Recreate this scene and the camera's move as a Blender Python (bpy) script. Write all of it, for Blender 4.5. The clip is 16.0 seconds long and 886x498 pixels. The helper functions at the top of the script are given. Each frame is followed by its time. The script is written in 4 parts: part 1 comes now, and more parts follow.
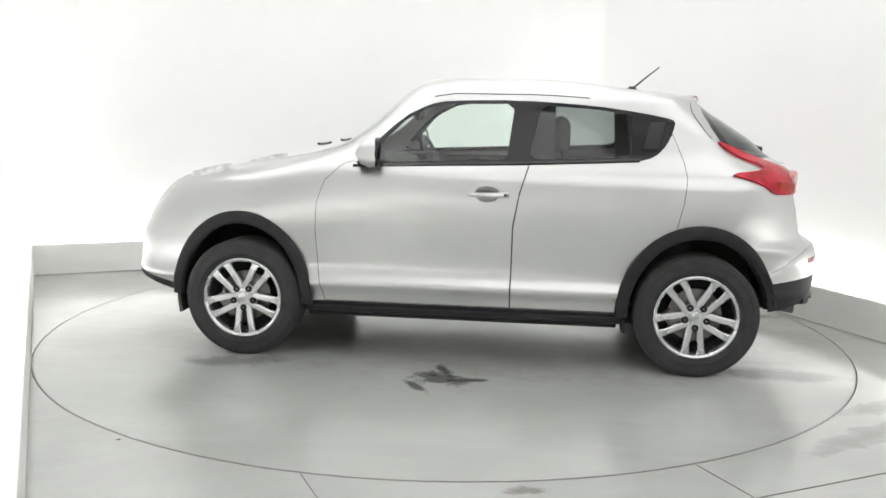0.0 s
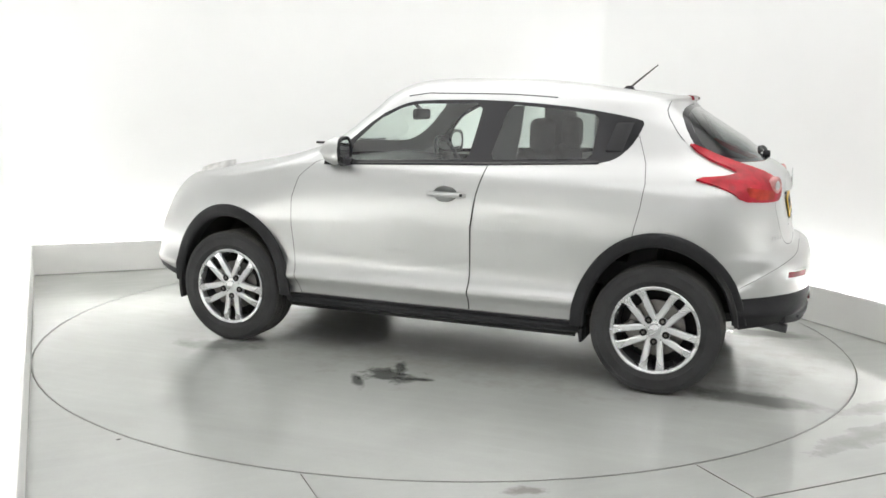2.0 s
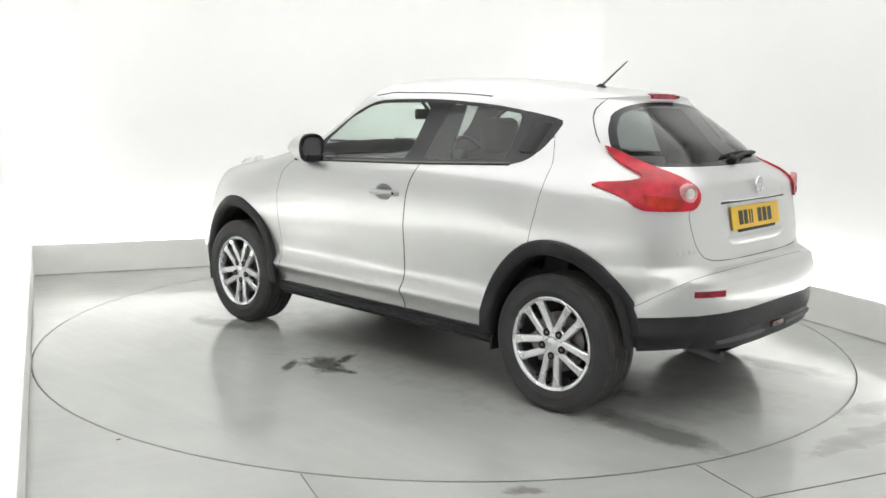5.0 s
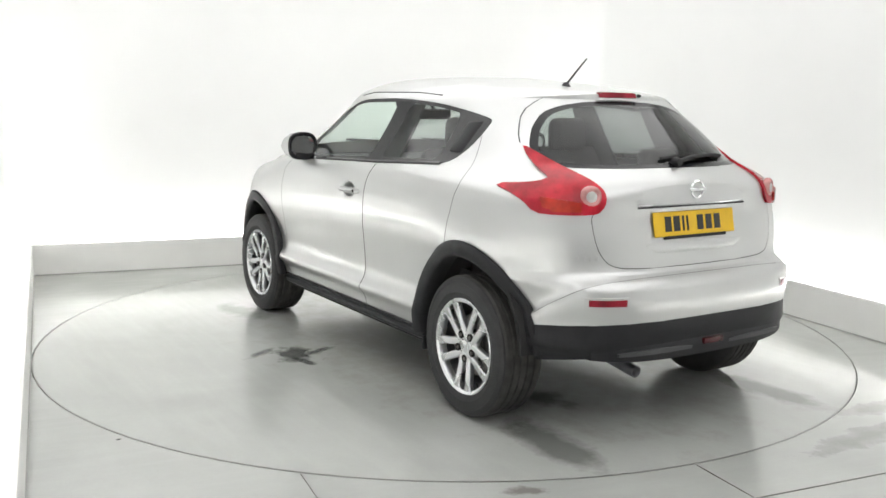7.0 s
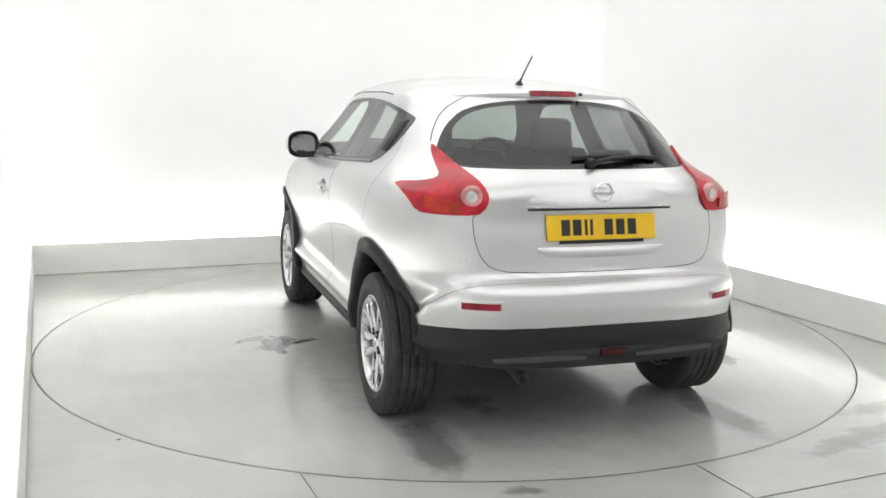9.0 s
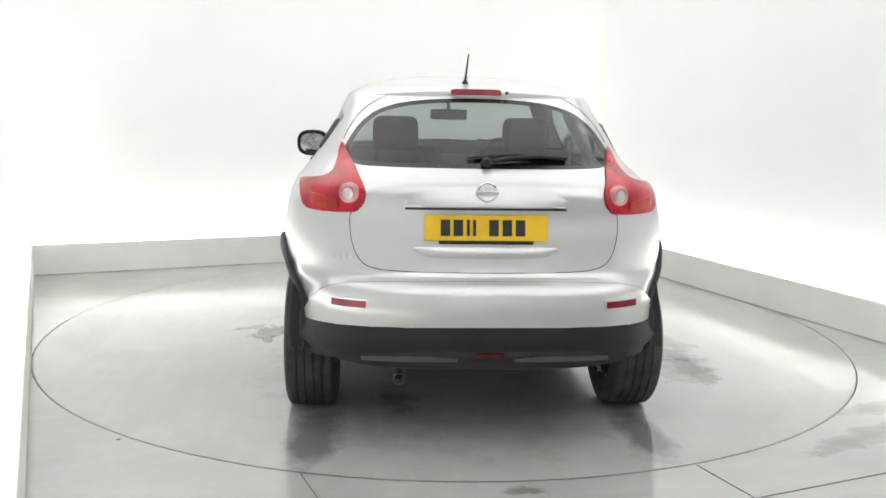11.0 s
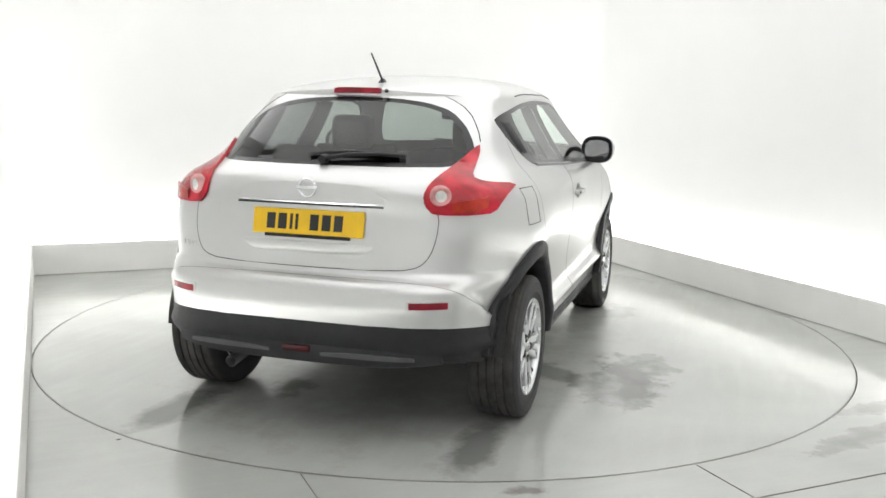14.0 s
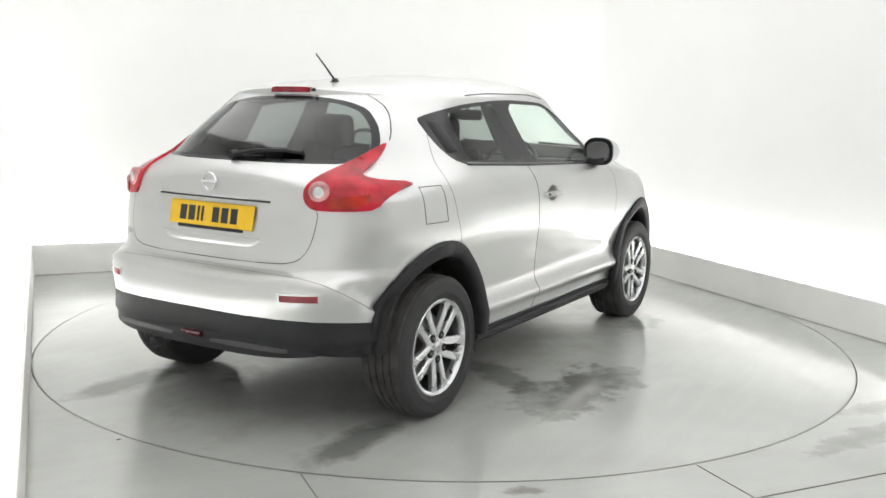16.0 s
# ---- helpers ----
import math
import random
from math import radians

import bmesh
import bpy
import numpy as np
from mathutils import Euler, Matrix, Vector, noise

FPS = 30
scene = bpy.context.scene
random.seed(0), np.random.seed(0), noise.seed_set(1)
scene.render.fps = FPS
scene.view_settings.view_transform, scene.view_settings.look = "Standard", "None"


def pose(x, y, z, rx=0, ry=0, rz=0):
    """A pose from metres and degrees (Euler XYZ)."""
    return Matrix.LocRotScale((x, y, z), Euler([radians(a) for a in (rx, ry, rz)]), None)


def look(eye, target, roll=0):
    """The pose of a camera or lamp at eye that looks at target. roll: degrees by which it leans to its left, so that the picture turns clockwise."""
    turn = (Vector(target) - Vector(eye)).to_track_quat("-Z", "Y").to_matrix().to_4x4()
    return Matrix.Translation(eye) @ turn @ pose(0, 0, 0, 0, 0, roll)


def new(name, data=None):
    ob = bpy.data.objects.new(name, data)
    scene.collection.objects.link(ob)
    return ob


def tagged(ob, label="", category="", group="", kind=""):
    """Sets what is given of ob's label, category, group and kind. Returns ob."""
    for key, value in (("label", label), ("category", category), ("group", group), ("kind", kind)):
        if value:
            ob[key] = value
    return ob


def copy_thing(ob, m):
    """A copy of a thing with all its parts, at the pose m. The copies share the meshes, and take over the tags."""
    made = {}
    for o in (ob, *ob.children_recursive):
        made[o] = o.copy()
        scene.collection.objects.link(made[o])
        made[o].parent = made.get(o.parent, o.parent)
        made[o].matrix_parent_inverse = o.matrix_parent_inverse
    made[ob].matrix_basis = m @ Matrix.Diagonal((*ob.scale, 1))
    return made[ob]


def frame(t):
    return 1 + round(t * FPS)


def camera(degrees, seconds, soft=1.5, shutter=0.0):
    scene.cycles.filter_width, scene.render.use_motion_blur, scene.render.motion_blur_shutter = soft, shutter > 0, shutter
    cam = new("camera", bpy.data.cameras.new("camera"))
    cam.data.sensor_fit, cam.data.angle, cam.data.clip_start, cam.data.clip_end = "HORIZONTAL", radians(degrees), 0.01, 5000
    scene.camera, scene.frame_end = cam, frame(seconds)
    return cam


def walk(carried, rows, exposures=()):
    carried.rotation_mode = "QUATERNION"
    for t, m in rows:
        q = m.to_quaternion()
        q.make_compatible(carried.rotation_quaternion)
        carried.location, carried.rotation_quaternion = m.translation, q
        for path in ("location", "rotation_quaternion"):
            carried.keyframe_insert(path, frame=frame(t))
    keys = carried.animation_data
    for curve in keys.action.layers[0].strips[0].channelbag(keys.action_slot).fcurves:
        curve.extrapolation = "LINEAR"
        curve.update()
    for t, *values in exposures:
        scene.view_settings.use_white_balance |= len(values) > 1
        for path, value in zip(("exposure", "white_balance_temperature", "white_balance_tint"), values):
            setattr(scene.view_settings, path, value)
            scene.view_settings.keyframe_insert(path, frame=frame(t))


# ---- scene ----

# ---------------------------------------------------------------- camera
EYE = Vector((0.0, -5.865, 1.466))
cam = camera(51.33, 16.0, soft=1.6)
CAM_POSE = look(EYE, EYE + Vector((-0.003031, 0.987253, -0.159133)), 1.052)
walk(cam, [(0.0, CAM_POSE), (16.0, CAM_POSE)])

# ---------------------------------------------------------------- world, lights, exposure
world = bpy.data.worlds.new("world")
scene.world = world
world.use_nodes = True
world.node_tree.nodes["Background"].inputs[0].default_value = (0.9, 0.95, 1.0, 1)
world.node_tree.nodes["Background"].inputs[1].default_value = 0.05
scene.view_settings.exposure = 0.72
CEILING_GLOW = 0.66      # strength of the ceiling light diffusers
COVE_GLOW = 10.3         # strength of the strip lights behind the upstand

# ---------------------------------------------------------------- plan
TABLE_R = 2.466                     # turntable radius
ROOM_TURN = math.radians(23.6)
HALF = 2.472                         # upstand face, across the room
BACK, FRONT = 2.685, -6.9            # back upstand face, wall behind the camera
UP_H = 0.25                         # upstand height
SET_BACK = 0.16                     # gap between upstand and wall, holds the strip light
CEIL = 3.1
CAR_X, CAR_Y = -0.201, -0.017     # car's place on the turntable
ROOM = pose(0, 0, 0, 0, 0, math.degrees(ROOM_TURN))


# ---------------------------------------------------------------- material helpers
def mat(name, base=(0.5, 0.5, 0.5), rough=0.5, metal=0.0, coat=0.0, spec=0.5, emit=None, strength=0.0):
    m = bpy.data.materials.new(name)
    m.use_nodes = True
    b = m.node_tree.nodes["Principled BSDF"]
    b.inputs["Base Color"].default_value = (*base, 1)
    b.inputs["Roughness"].default_value = rough
    b.inputs["Metallic"].default_value = metal
    b.inputs["Coat Weight"].default_value = coat
    b.inputs["Coat Roughness"].default_value = 0.03
    b.inputs["Specular IOR Level"].default_value = spec
    if emit:
        b.inputs["Emission Color"].default_value = (*emit, 1)
        b.inputs["Emission Strength"].default_value = strength
    return m


def nd(m, kind, **values):
    n = m.node_tree.nodes.new(kind)
    for k, v in values.items():
        n.inputs[k].default_value = v
    return n


def link(m, a, b):
    m.node_tree.links.new(a, b)


def bsdf(m):
    return m.node_tree.nodes["Principled BSDF"]


def coords(m, scale=(1, 1, 1)):
    t = nd(m, "ShaderNodeTexCoord")
    mp = nd(m, "ShaderNodeMapping")
    mp.inputs["Scale"].default_value = scale
    link(m, t.outputs["Object"], mp.inputs["Vector"])
    return mp.outputs["Vector"]


def math_node(m, op, a, b=None, clamp=False):
    n = nd(m, "ShaderNodeMath")
    n.operation, n.use_clamp = op, clamp
    for i, v in enumerate((a, b)):
        if v is None:
            continue
        if isinstance(v, (int, float)):
            n.inputs[i].default_value = v
        else:
            link(m, v, n.inputs[i])
    return n.outputs[0]


def ramp(m, value, stops):
    r = nd(m, "ShaderNodeValToRGB")
    while len(r.color_ramp.elements) < len(stops):
        r.color_ramp.elements.new(0.5)
    for e, (p, c) in zip(r.color_ramp.elements, stops):
        e.position = p
        e.color = (*c, 1) if isinstance(c, tuple) else (c, c, c, 1)
    link(m, value, r.inputs[0])
    return r.outputs[0]


def mix(m, fac, a, b):
    n = nd(m, "ShaderNodeMix")
    n.data_type = "RGBA"
    for sock, v in ((n.inputs[0], fac), (n.inputs[6], a), (n.inputs[7], b)):
        if isinstance(v, (int, float)):
            sock.default_value = v
        elif isinstance(v, tuple):
            sock.default_value = (*v, 1)
        else:
            link(m, v, sock)
    return n.outputs[2]


def grain(m, scale=40.0, lo=0.0, hi=1.0, detail=4.0, vec=None, distort=0.0):
    n = nd(m, "ShaderNodeTexNoise", Scale=scale, Detail=detail, Distortion=distort)
    link(m, vec if vec is not None else coords(m), n.inputs["Vector"])
    return ramp(m, n.outputs["Fac"], [(lo, 0.0), (hi, 1.0)])


def bump(m, value, strength=0.1, distance=0.002):
    b = nd(m, "ShaderNodeBump", Strength=strength, Distance=distance)
    link(m, value, b.inputs["Height"])
    link(m, b.outputs[0], bsdf(m).inputs["Normal"])


def worn(name, base, rough, var=0.12, scale=9.0, fine=140.0, relief=0.08, metal=0.0, coat=0.0, dist=0.001, spec=0.5):
    """A plain material with broad tone shifts and a fine grain."""
    m = mat(name, base, rough, metal, coat, spec)
    broad = grain(m, scale, 0.3, 0.7, 3)
    small = grain(m, fine, 0.25, 0.75, 3)
    lo = tuple(c * (1 - var) for c in base)
    hi = tuple(min(1, c * (1 + var)) for c in base)
    c1 = mix(m, broad, lo, hi)
    c2 = mix(m, math_node(m, "MULTIPLY", small, 0.25), c1, lo)
    link(m, c2, bsdf(m).inputs["Base Color"])
    r = math_node(m, "ADD", math_node(m, "MULTIPLY", broad, 0.12), rough - 0.06, True)
    link(m, r, bsdf(m).inputs["Roughness"])
    bump(m, small, relief, dist)
    return m


# ---------------------------------------------------------------- materials
def silver_paint():
    m = mat("silver_paint", (0.5, 0.5, 0.5), 0.25, 0.8, 0.5)
    tone = mix(m, grain(m, 1.6, 0.3, 0.7, 2), (0.54, 0.547, 0.543), (0.595, 0.602, 0.598))
    dust = grain(m, 3.5, 0.2, 0.9, 2)
    link(m, mix(m, math_node(m, "MULTIPLY", dust, 0.10), tone, (0.48, 0.48, 0.47)), bsdf(m).inputs["Base Color"])
    r = math_node(m, "ADD", math_node(m, "MULTIPLY", dust, 0.06), 0.31)
    link(m, r, bsdf(m).inputs["Roughness"])
    return m


def pane_glass(name, tint, gloss=1.0):
    m = bpy.data.materials.new(name)
    m.use_nodes = True
    nt = m.node_tree
    nt.nodes.remove(nt.nodes["Principled BSDF"])
    out = nt.nodes["Material Output"]
    see = nd(m, "ShaderNodeBsdfTransparent", Color=(*tint, 1))
    shine = nd(m, "ShaderNodeBsdfGlossy", Color=(gloss, gloss, gloss, 1), Roughness=0.02)
    face = nd(m, "ShaderNodeLayerWeight", Blend=0.5)
    fres = math_node(m, "ADD", math_node(m, "MULTIPLY", math_node(m, "POWER", face.outputs["Facing"], 5.0), 0.9), 0.05)
    mx = nd(m, "ShaderNodeMixShader")
    link(m, fres, mx.inputs[0])
    link(m, see.outputs[0], mx.inputs[1])
    link(m, shine.outputs[0], mx.inputs[2])
    link(m, mx.outputs[0], out.inputs["Surface"])
    return m


def lens_plastic(name, base):
    m = mat(name, base, 0.14, 0.0, 0.15, 0.3)
    rib = nd(m, "ShaderNodeTexWave", Scale=60.0, Distortion=0.4)
    link(m, coords(m), rib.inputs["Vector"])
    bump(m, rib.outputs["Fac"], 0.15, 0.002)
    dark = tuple(c * 0.55 for c in base)
    link(m, mix(m, grain(m, 14.0, 0.35, 0.65), dark, base), bsdf(m).inputs["Base Color"])
    return m


def spot(m, vec, x, y, sx, sy, turn=0.0, warp=None, amount=0.35, edge=0.5):
    """1 inside an uneven patch of half-sizes sx, sy about (x, y), 0 outside."""
    mp = nd(m, "ShaderNodeMapping")
    mp.vector_type = "TEXTURE"
    mp.inputs["Location"].default_value = (x, y, 0)
    mp.inputs["Rotation"].default_value = (0, 0, radians(turn))
    mp.inputs["Scale"].default_value = (sx, sy, 100)
    link(m, vec, mp.inputs["Vector"])
    ln = nd(m, "ShaderNodeVectorMath")
    ln.operation = "LENGTH"
    link(m, mp.outputs[0], ln.inputs[0])
    d = ln.outputs["Value"]
    if warp is not None:
        d = math_node(m, "ADD", d, math_node(m, "MULTIPLY", math_node(m, "SUBTRACT", warp, 0.5), amount * 4))
    return ramp(m, d, [(1.0 - edge, 1.0), (1.0, 0.0)]) if edge < 1 else ramp(m, d, [(0.0, 1.0), (1.0, 0.0)])


def floor_material(name, spots=(), rings=(), base=(0.455, 0.468, 0.446)):
    """Sealed grey floor with scuffs; spots are dark patches, rings are dried water edges."""
    m = mat(name, base, 0.2, 0.0, 0.2, 1.0)
    bsdf(m).inputs["Coat Roughness"].default_value = 0.16
    v = coords(m)
    cloud = grain(m, 1.1, 0.3, 0.72, 5, v, 0.6)
    speck = grain(m, 55.0, 0.3, 0.7, 5, v)
    streak = nd(m, "ShaderNodeTexNoise", Scale=2.2, Detail=6.0)
    mp = nd(m, "ShaderNodeMapping")
    mp.inputs["Scale"].default_value = (1.0, 7.0, 1.0)
    link(m, v, mp.inputs["Vector"])
    link(m, mp.outputs[0], streak.inputs["Vector"])
    scuff = ramp(m, streak.outputs["Fac"], [(0.45, 0.0), (0.75, 1.0)])
    dark = tuple(c * 0.88 for c in base)
    col = mix(m, cloud, dark, tuple(c * 1.06 for c in base))
    col = mix(m, math_node(m, "MULTIPLY", speck, 0.12), col, tuple(c * 0.8 for c in base))
    col = mix(m, math_node(m, "MULTIPLY", scuff, 0.18), col, tuple(c * 1.12 for c in base))
    rough = math_node(m, "ADD", math_node(m, "MULTIPLY", cloud, 0.07), 0.15)
    rough = math_node(m, "ADD", rough, math_node(m, "MULTIPLY", scuff, 0.05))
    wn = nd(m, "ShaderNodeTexNoise", Scale=5.5, Detail=6.0, Roughness=0.65)
    link(m, v, wn.inputs["Vector"])
    warp = wn.outputs["Fac"]
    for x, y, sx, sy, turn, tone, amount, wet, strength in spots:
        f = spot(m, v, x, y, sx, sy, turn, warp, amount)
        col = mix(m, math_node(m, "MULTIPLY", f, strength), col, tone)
        if wet:
            rough = math_node(m, "SUBTRACT", rough, math_node(m, "MULTIPLY", f, 0.10), True)
    for x, y, sx, sy, turn in rings:
        inner = spot(m, v, x, y, sx, sy, turn, warp, 0.55, 0.8)
        outer = spot(m, v, x, y, sx * 1.2, sy * 1.2, turn, warp, 0.55, 0.8)
        rim = math_node(m, "MULTIPLY", math_node(m, "SUBTRACT", outer, inner, True), 1.8, True)
        col = mix(m, math_node(m, "MULTIPLY", rim, 0.8), col, (0.09, 0.09, 0.085))
        col = mix(m, math_node(m, "MULTIPLY", inner, 0.55), col, (0.17, 0.17, 0.16))
        rough = math_node(m, "SUBTRACT", rough, math_node(m, "MULTIPLY", inner, 0.07), True)
    link(m, col, bsdf(m).inputs["Base Color"])
    link(m, rough, bsdf(m).inputs["Roughness"])
    bump(m, speck, 0.03, 0.001)
    return m


PAINT = silver_paint()
BLACK_PLASTIC = worn("black_plastic", (0.022, 0.022, 0.024), 0.5, 0.2, 12, 400, 0.25, spec=0.25)
GLOSS_BLACK = mat("gloss_black", (0.012, 0.012, 0.014), 0.16, 0.0, 0.0, 0.4)
DARK_LINER = worn("dark_liner", (0.020, 0.020, 0.020), 0.9, 0.2, 9, 200, 0.2)
RUBBER = worn("tyre_rubber", (0.032, 0.032, 0.033), 0.65, 0.25, 14, 260, 0.3, spec=0.4)
TREAD = worn("tyre_tread", (0.060, 0.058, 0.055), 0.85, 0.3, 18, 200, 0.4, spec=0.25)
ALLOY = worn("alloy", (0.66, 0.67, 0.68), 0.28, 0.06, 8, 300, 0.03, 0.9, 0.2)
BARREL = worn("rim_barrel", (0.16, 0.16, 0.17), 0.45, 0.15, 10, 200, 0.1, 0.7)
STEEL = worn("brake_steel", (0.22, 0.21, 0.20), 0.4, 0.2, 20, 200, 0.1, 0.9)
CHROME = mat("chrome", (0.72, 0.73, 0.74), 0.10, 1.0)
GLASS = pane_glass("window_glass", (0.87, 0.94, 0.90))
GLASS_REAR = pane_glass("tinted_glass", (0.50, 0.54, 0.52))
GLASS_TAIL = pane_glass("tail_glass", (0.34, 0.37, 0.36))
RED_LENS = lens_plastic("red_lens", (0.56, 0.016, 0.034))
DARK_RED = lens_plastic("dark_red_lens", (0.30, 0.015, 0.03))
FOG_RED = lens_plastic("fog_red", (0.07, 0.006, 0.010))
PINK_LENS = lens_plastic("pink_lens", (0.72, 0.34, 0.33))
GREY_PLASTIC = worn("grey_plastic", (0.06, 0.06, 0.064), 0.45, 0.15, 12, 300, 0.2)
JOINT_GREY = worn("joint_grey", (0.36, 0.36, 0.345), 0.6, 0.25, 3, 90, 0.2)
AMBER_LENS = lens_plastic("amber_lens", (0.58, 0.035, 0.02))
CLEAR_LENS = lens_plastic("clear_lens", (0.80, 0.80, 0.78))
PLATE_YELLOW = worn("plate_yellow", (0.74, 0.46, 0.012), 0.35, 0.05, 20, 300, 0.02)
PLATE_BLACK = mat("plate_black", (0.015, 0.015, 0.015), 0.4)
FABRIC = worn("seat_fabric", (0.018, 0.018, 0.020), 0.9, 0.25, 12, 500, 0.4)
DASH = worn("dash_plastic", (0.03, 0.03, 0.033), 0.65, 0.2, 10, 300, 0.3)
HEADLINER = worn("headliner", (0.55, 0.55, 0.52), 0.9, 0.05, 10, 300, 0.1)
MIRROR = mat("mirror_glass", (0.72, 0.73, 0.73), 0.03, 1.0)
WALL_WHITE = worn("wall_white", (0.86, 0.865, 0.855), 0.75, 0.02, 0.8, 60, 0.04)
UPSTAND_PAINT = worn("upstand_paint", (0.82, 0.82, 0.795), 0.55, 0.05, 2.0, 80, 0.06)
# grey of the added wall behind the camera, stands in for an unlit end
UNSEEN_WALL_GREY = worn("unseen_wall_grey", (0.62, 0.62, 0.62), 0.8, 0.05, 1.0, 60, 0.04)
CEILING_PAINT = worn("ceiling_paint", (0.75, 0.75, 0.74), 0.8, 0.03, 1.0, 60, 0.04)
ALU = worn("aluminium", (0.6, 0.6, 0.6), 0.4, 0.08, 10, 200, 0.05, 0.8)
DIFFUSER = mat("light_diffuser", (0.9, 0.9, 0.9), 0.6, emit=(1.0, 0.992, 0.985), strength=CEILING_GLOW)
STRIP = mat("strip_diffuser", (0.9, 0.9, 0.9), 0.6, emit=(1.0, 0.992, 0.985), strength=COVE_GLOW)
WET, OIL = (0.09, 0.09, 0.085), (0.06, 0.065, 0.06)
BROWN_TONE = (0.31, 0.295, 0.265)
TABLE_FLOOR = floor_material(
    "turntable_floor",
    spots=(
        # broad oval, darker and browner, about the car's footprint
        (-0.25, 0.0, 2.0, 1.15, 0, BROWN_TONE, 0.5, False, 0.45),
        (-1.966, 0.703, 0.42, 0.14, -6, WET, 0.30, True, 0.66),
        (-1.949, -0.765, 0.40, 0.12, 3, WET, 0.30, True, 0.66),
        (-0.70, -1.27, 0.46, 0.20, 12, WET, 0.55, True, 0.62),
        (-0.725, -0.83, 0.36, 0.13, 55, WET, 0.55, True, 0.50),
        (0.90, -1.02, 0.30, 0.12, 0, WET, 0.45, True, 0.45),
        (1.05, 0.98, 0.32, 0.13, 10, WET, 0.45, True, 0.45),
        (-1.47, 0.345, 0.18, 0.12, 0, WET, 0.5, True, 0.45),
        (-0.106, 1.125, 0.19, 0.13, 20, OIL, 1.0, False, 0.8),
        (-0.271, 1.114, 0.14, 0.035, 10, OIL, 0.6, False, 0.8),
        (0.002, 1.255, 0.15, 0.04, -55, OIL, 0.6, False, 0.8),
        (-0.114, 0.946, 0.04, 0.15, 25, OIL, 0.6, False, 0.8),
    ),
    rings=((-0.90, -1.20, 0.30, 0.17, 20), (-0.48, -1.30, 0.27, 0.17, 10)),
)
FLOOR_MAT = floor_material(
    "studio_floor",
    spots=((-0.695, -2.465, 0.10, 0.045, -20, (0.2, 0.18, 0.17), 0.8, False, 0.8),
           (-2.111, -1.352, 0.013, 0.010, 0, (0.05, 0.05, 0.05), 0.2, False, 0.9)),
    rings=((1.00, -2.48, 0.36, 0.08, 10), (1.36, -2.21, 0.25, 0.07, 5)),
)


# ---------------------------------------------------------------- mesh helpers
def finish(name, bm, material, smooth=True, angle=40):
    bmesh.ops.recalc_face_normals(bm, faces=bm.faces)
    return raw(name, bm, material, smooth, angle)


def raw(name, bm, material, smooth=True, angle=40):
    for f in bm.faces:
        f.smooth = smooth
    if smooth:
        for e in bm.edges:
            if len(e.link_faces) == 2 and e.calc_face_angle(0) > radians(angle):
                e.smooth = False
    me = bpy.data.meshes.new(name)
    bm.to_mesh(me)
    bm.free()
    me.materials.append(material)
    return new(name, me)


def part(name, bm, material, parent, label="", smooth=True, angle=40, at=None, keep=False):
    """One mesh object under a thing or a part."""
    ob = (raw if keep else finish)(name, bm, material, smooth, angle)
    ob.parent = parent
    if at is not None:
        ob.matrix_basis = at
    if label:
        ob["label"] = label
    return ob


def box(size, at=(0, 0, 0), bevel=0.0, seg=2, bm=None, turn=None):
    bm = bm or bmesh.new()
    m = Matrix.Translation(at) @ (turn or Matrix.Identity(4)) @ Matrix.Diagonal((*size, 1))
    r = bmesh.ops.create_cube(bm, size=1.0, matrix=m)
    if bevel:
        es = list({e for v in r["verts"] for e in v.link_edges})
        bmesh.ops.bevel(bm, geom=es, offset=bevel, segments=seg, affect="EDGES", profile=0.5)
    return bm


def revolve(profile, steps=48, bm=None, closed=False):
    """Spin (radius, y) pairs about the y axis."""
    bm = bm or bmesh.new()
    rings = []
    for k in range(steps):
        a = 2 * math.pi * k / steps
        rings.append([bm.verts.new((r * math.cos(a), y, r * math.sin(a))) for r, y in profile])
    n = len(profile)
    for k in range(steps):
        a, b = rings[k], rings[(k + 1) % steps]
        for i in range(n if closed else n - 1):
            j = (i + 1) % n
            bm.faces.new((a[i], a[j], b[j], b[i]))
    return bm


def tube(points, radius, seg=8, bm=None, taper=1.0):
    bm = bm or bmesh.new()
    pts = [Vector(p) for p in points]
    rings = []
    for i, p in enumerate(pts):
        d = (pts[min(i + 1, len(pts) - 1)] - pts[max(i - 1, 0)]).normalized()
        a = d.orthogonal().normalized() if i == 0 else (a - d * a.dot(d)).normalized()
        b = d.cross(a)
        r = radius * (1 + (taper - 1) * i / max(1, len(pts) - 1))
        rings.append([bm.verts.new(p + (a * math.cos(t) + b * math.sin(t)) * r)
                      for t in (2 * math.pi * k / seg for k in range(seg))])
    for a_, b_ in zip(rings, rings[1:]):
        for k in range(seg):
            bm.faces.new((a_[k], a_[(k + 1) % seg], b_[(k + 1) % seg], b_[k]))
    bm.faces.new(rings[0][::-1])
    bm.faces.new(rings[-1])
    return bm


def loft(rings, bm=None, cap=True):
    bm = bm or bmesh.new()
    vs = [[bm.verts.new(p) for p in ring] for ring in rings]
    n = len(vs[0])
    for a, b in zip(vs, vs[1:]):
        for k in range(n):
            bm.faces.new((a[k], a[(k + 1) % n], b[(k + 1) % n], b[k]))
    if cap:
        bm.faces.new(vs[0][::-1])
        bm.faces.new(vs[-1])
    return bm


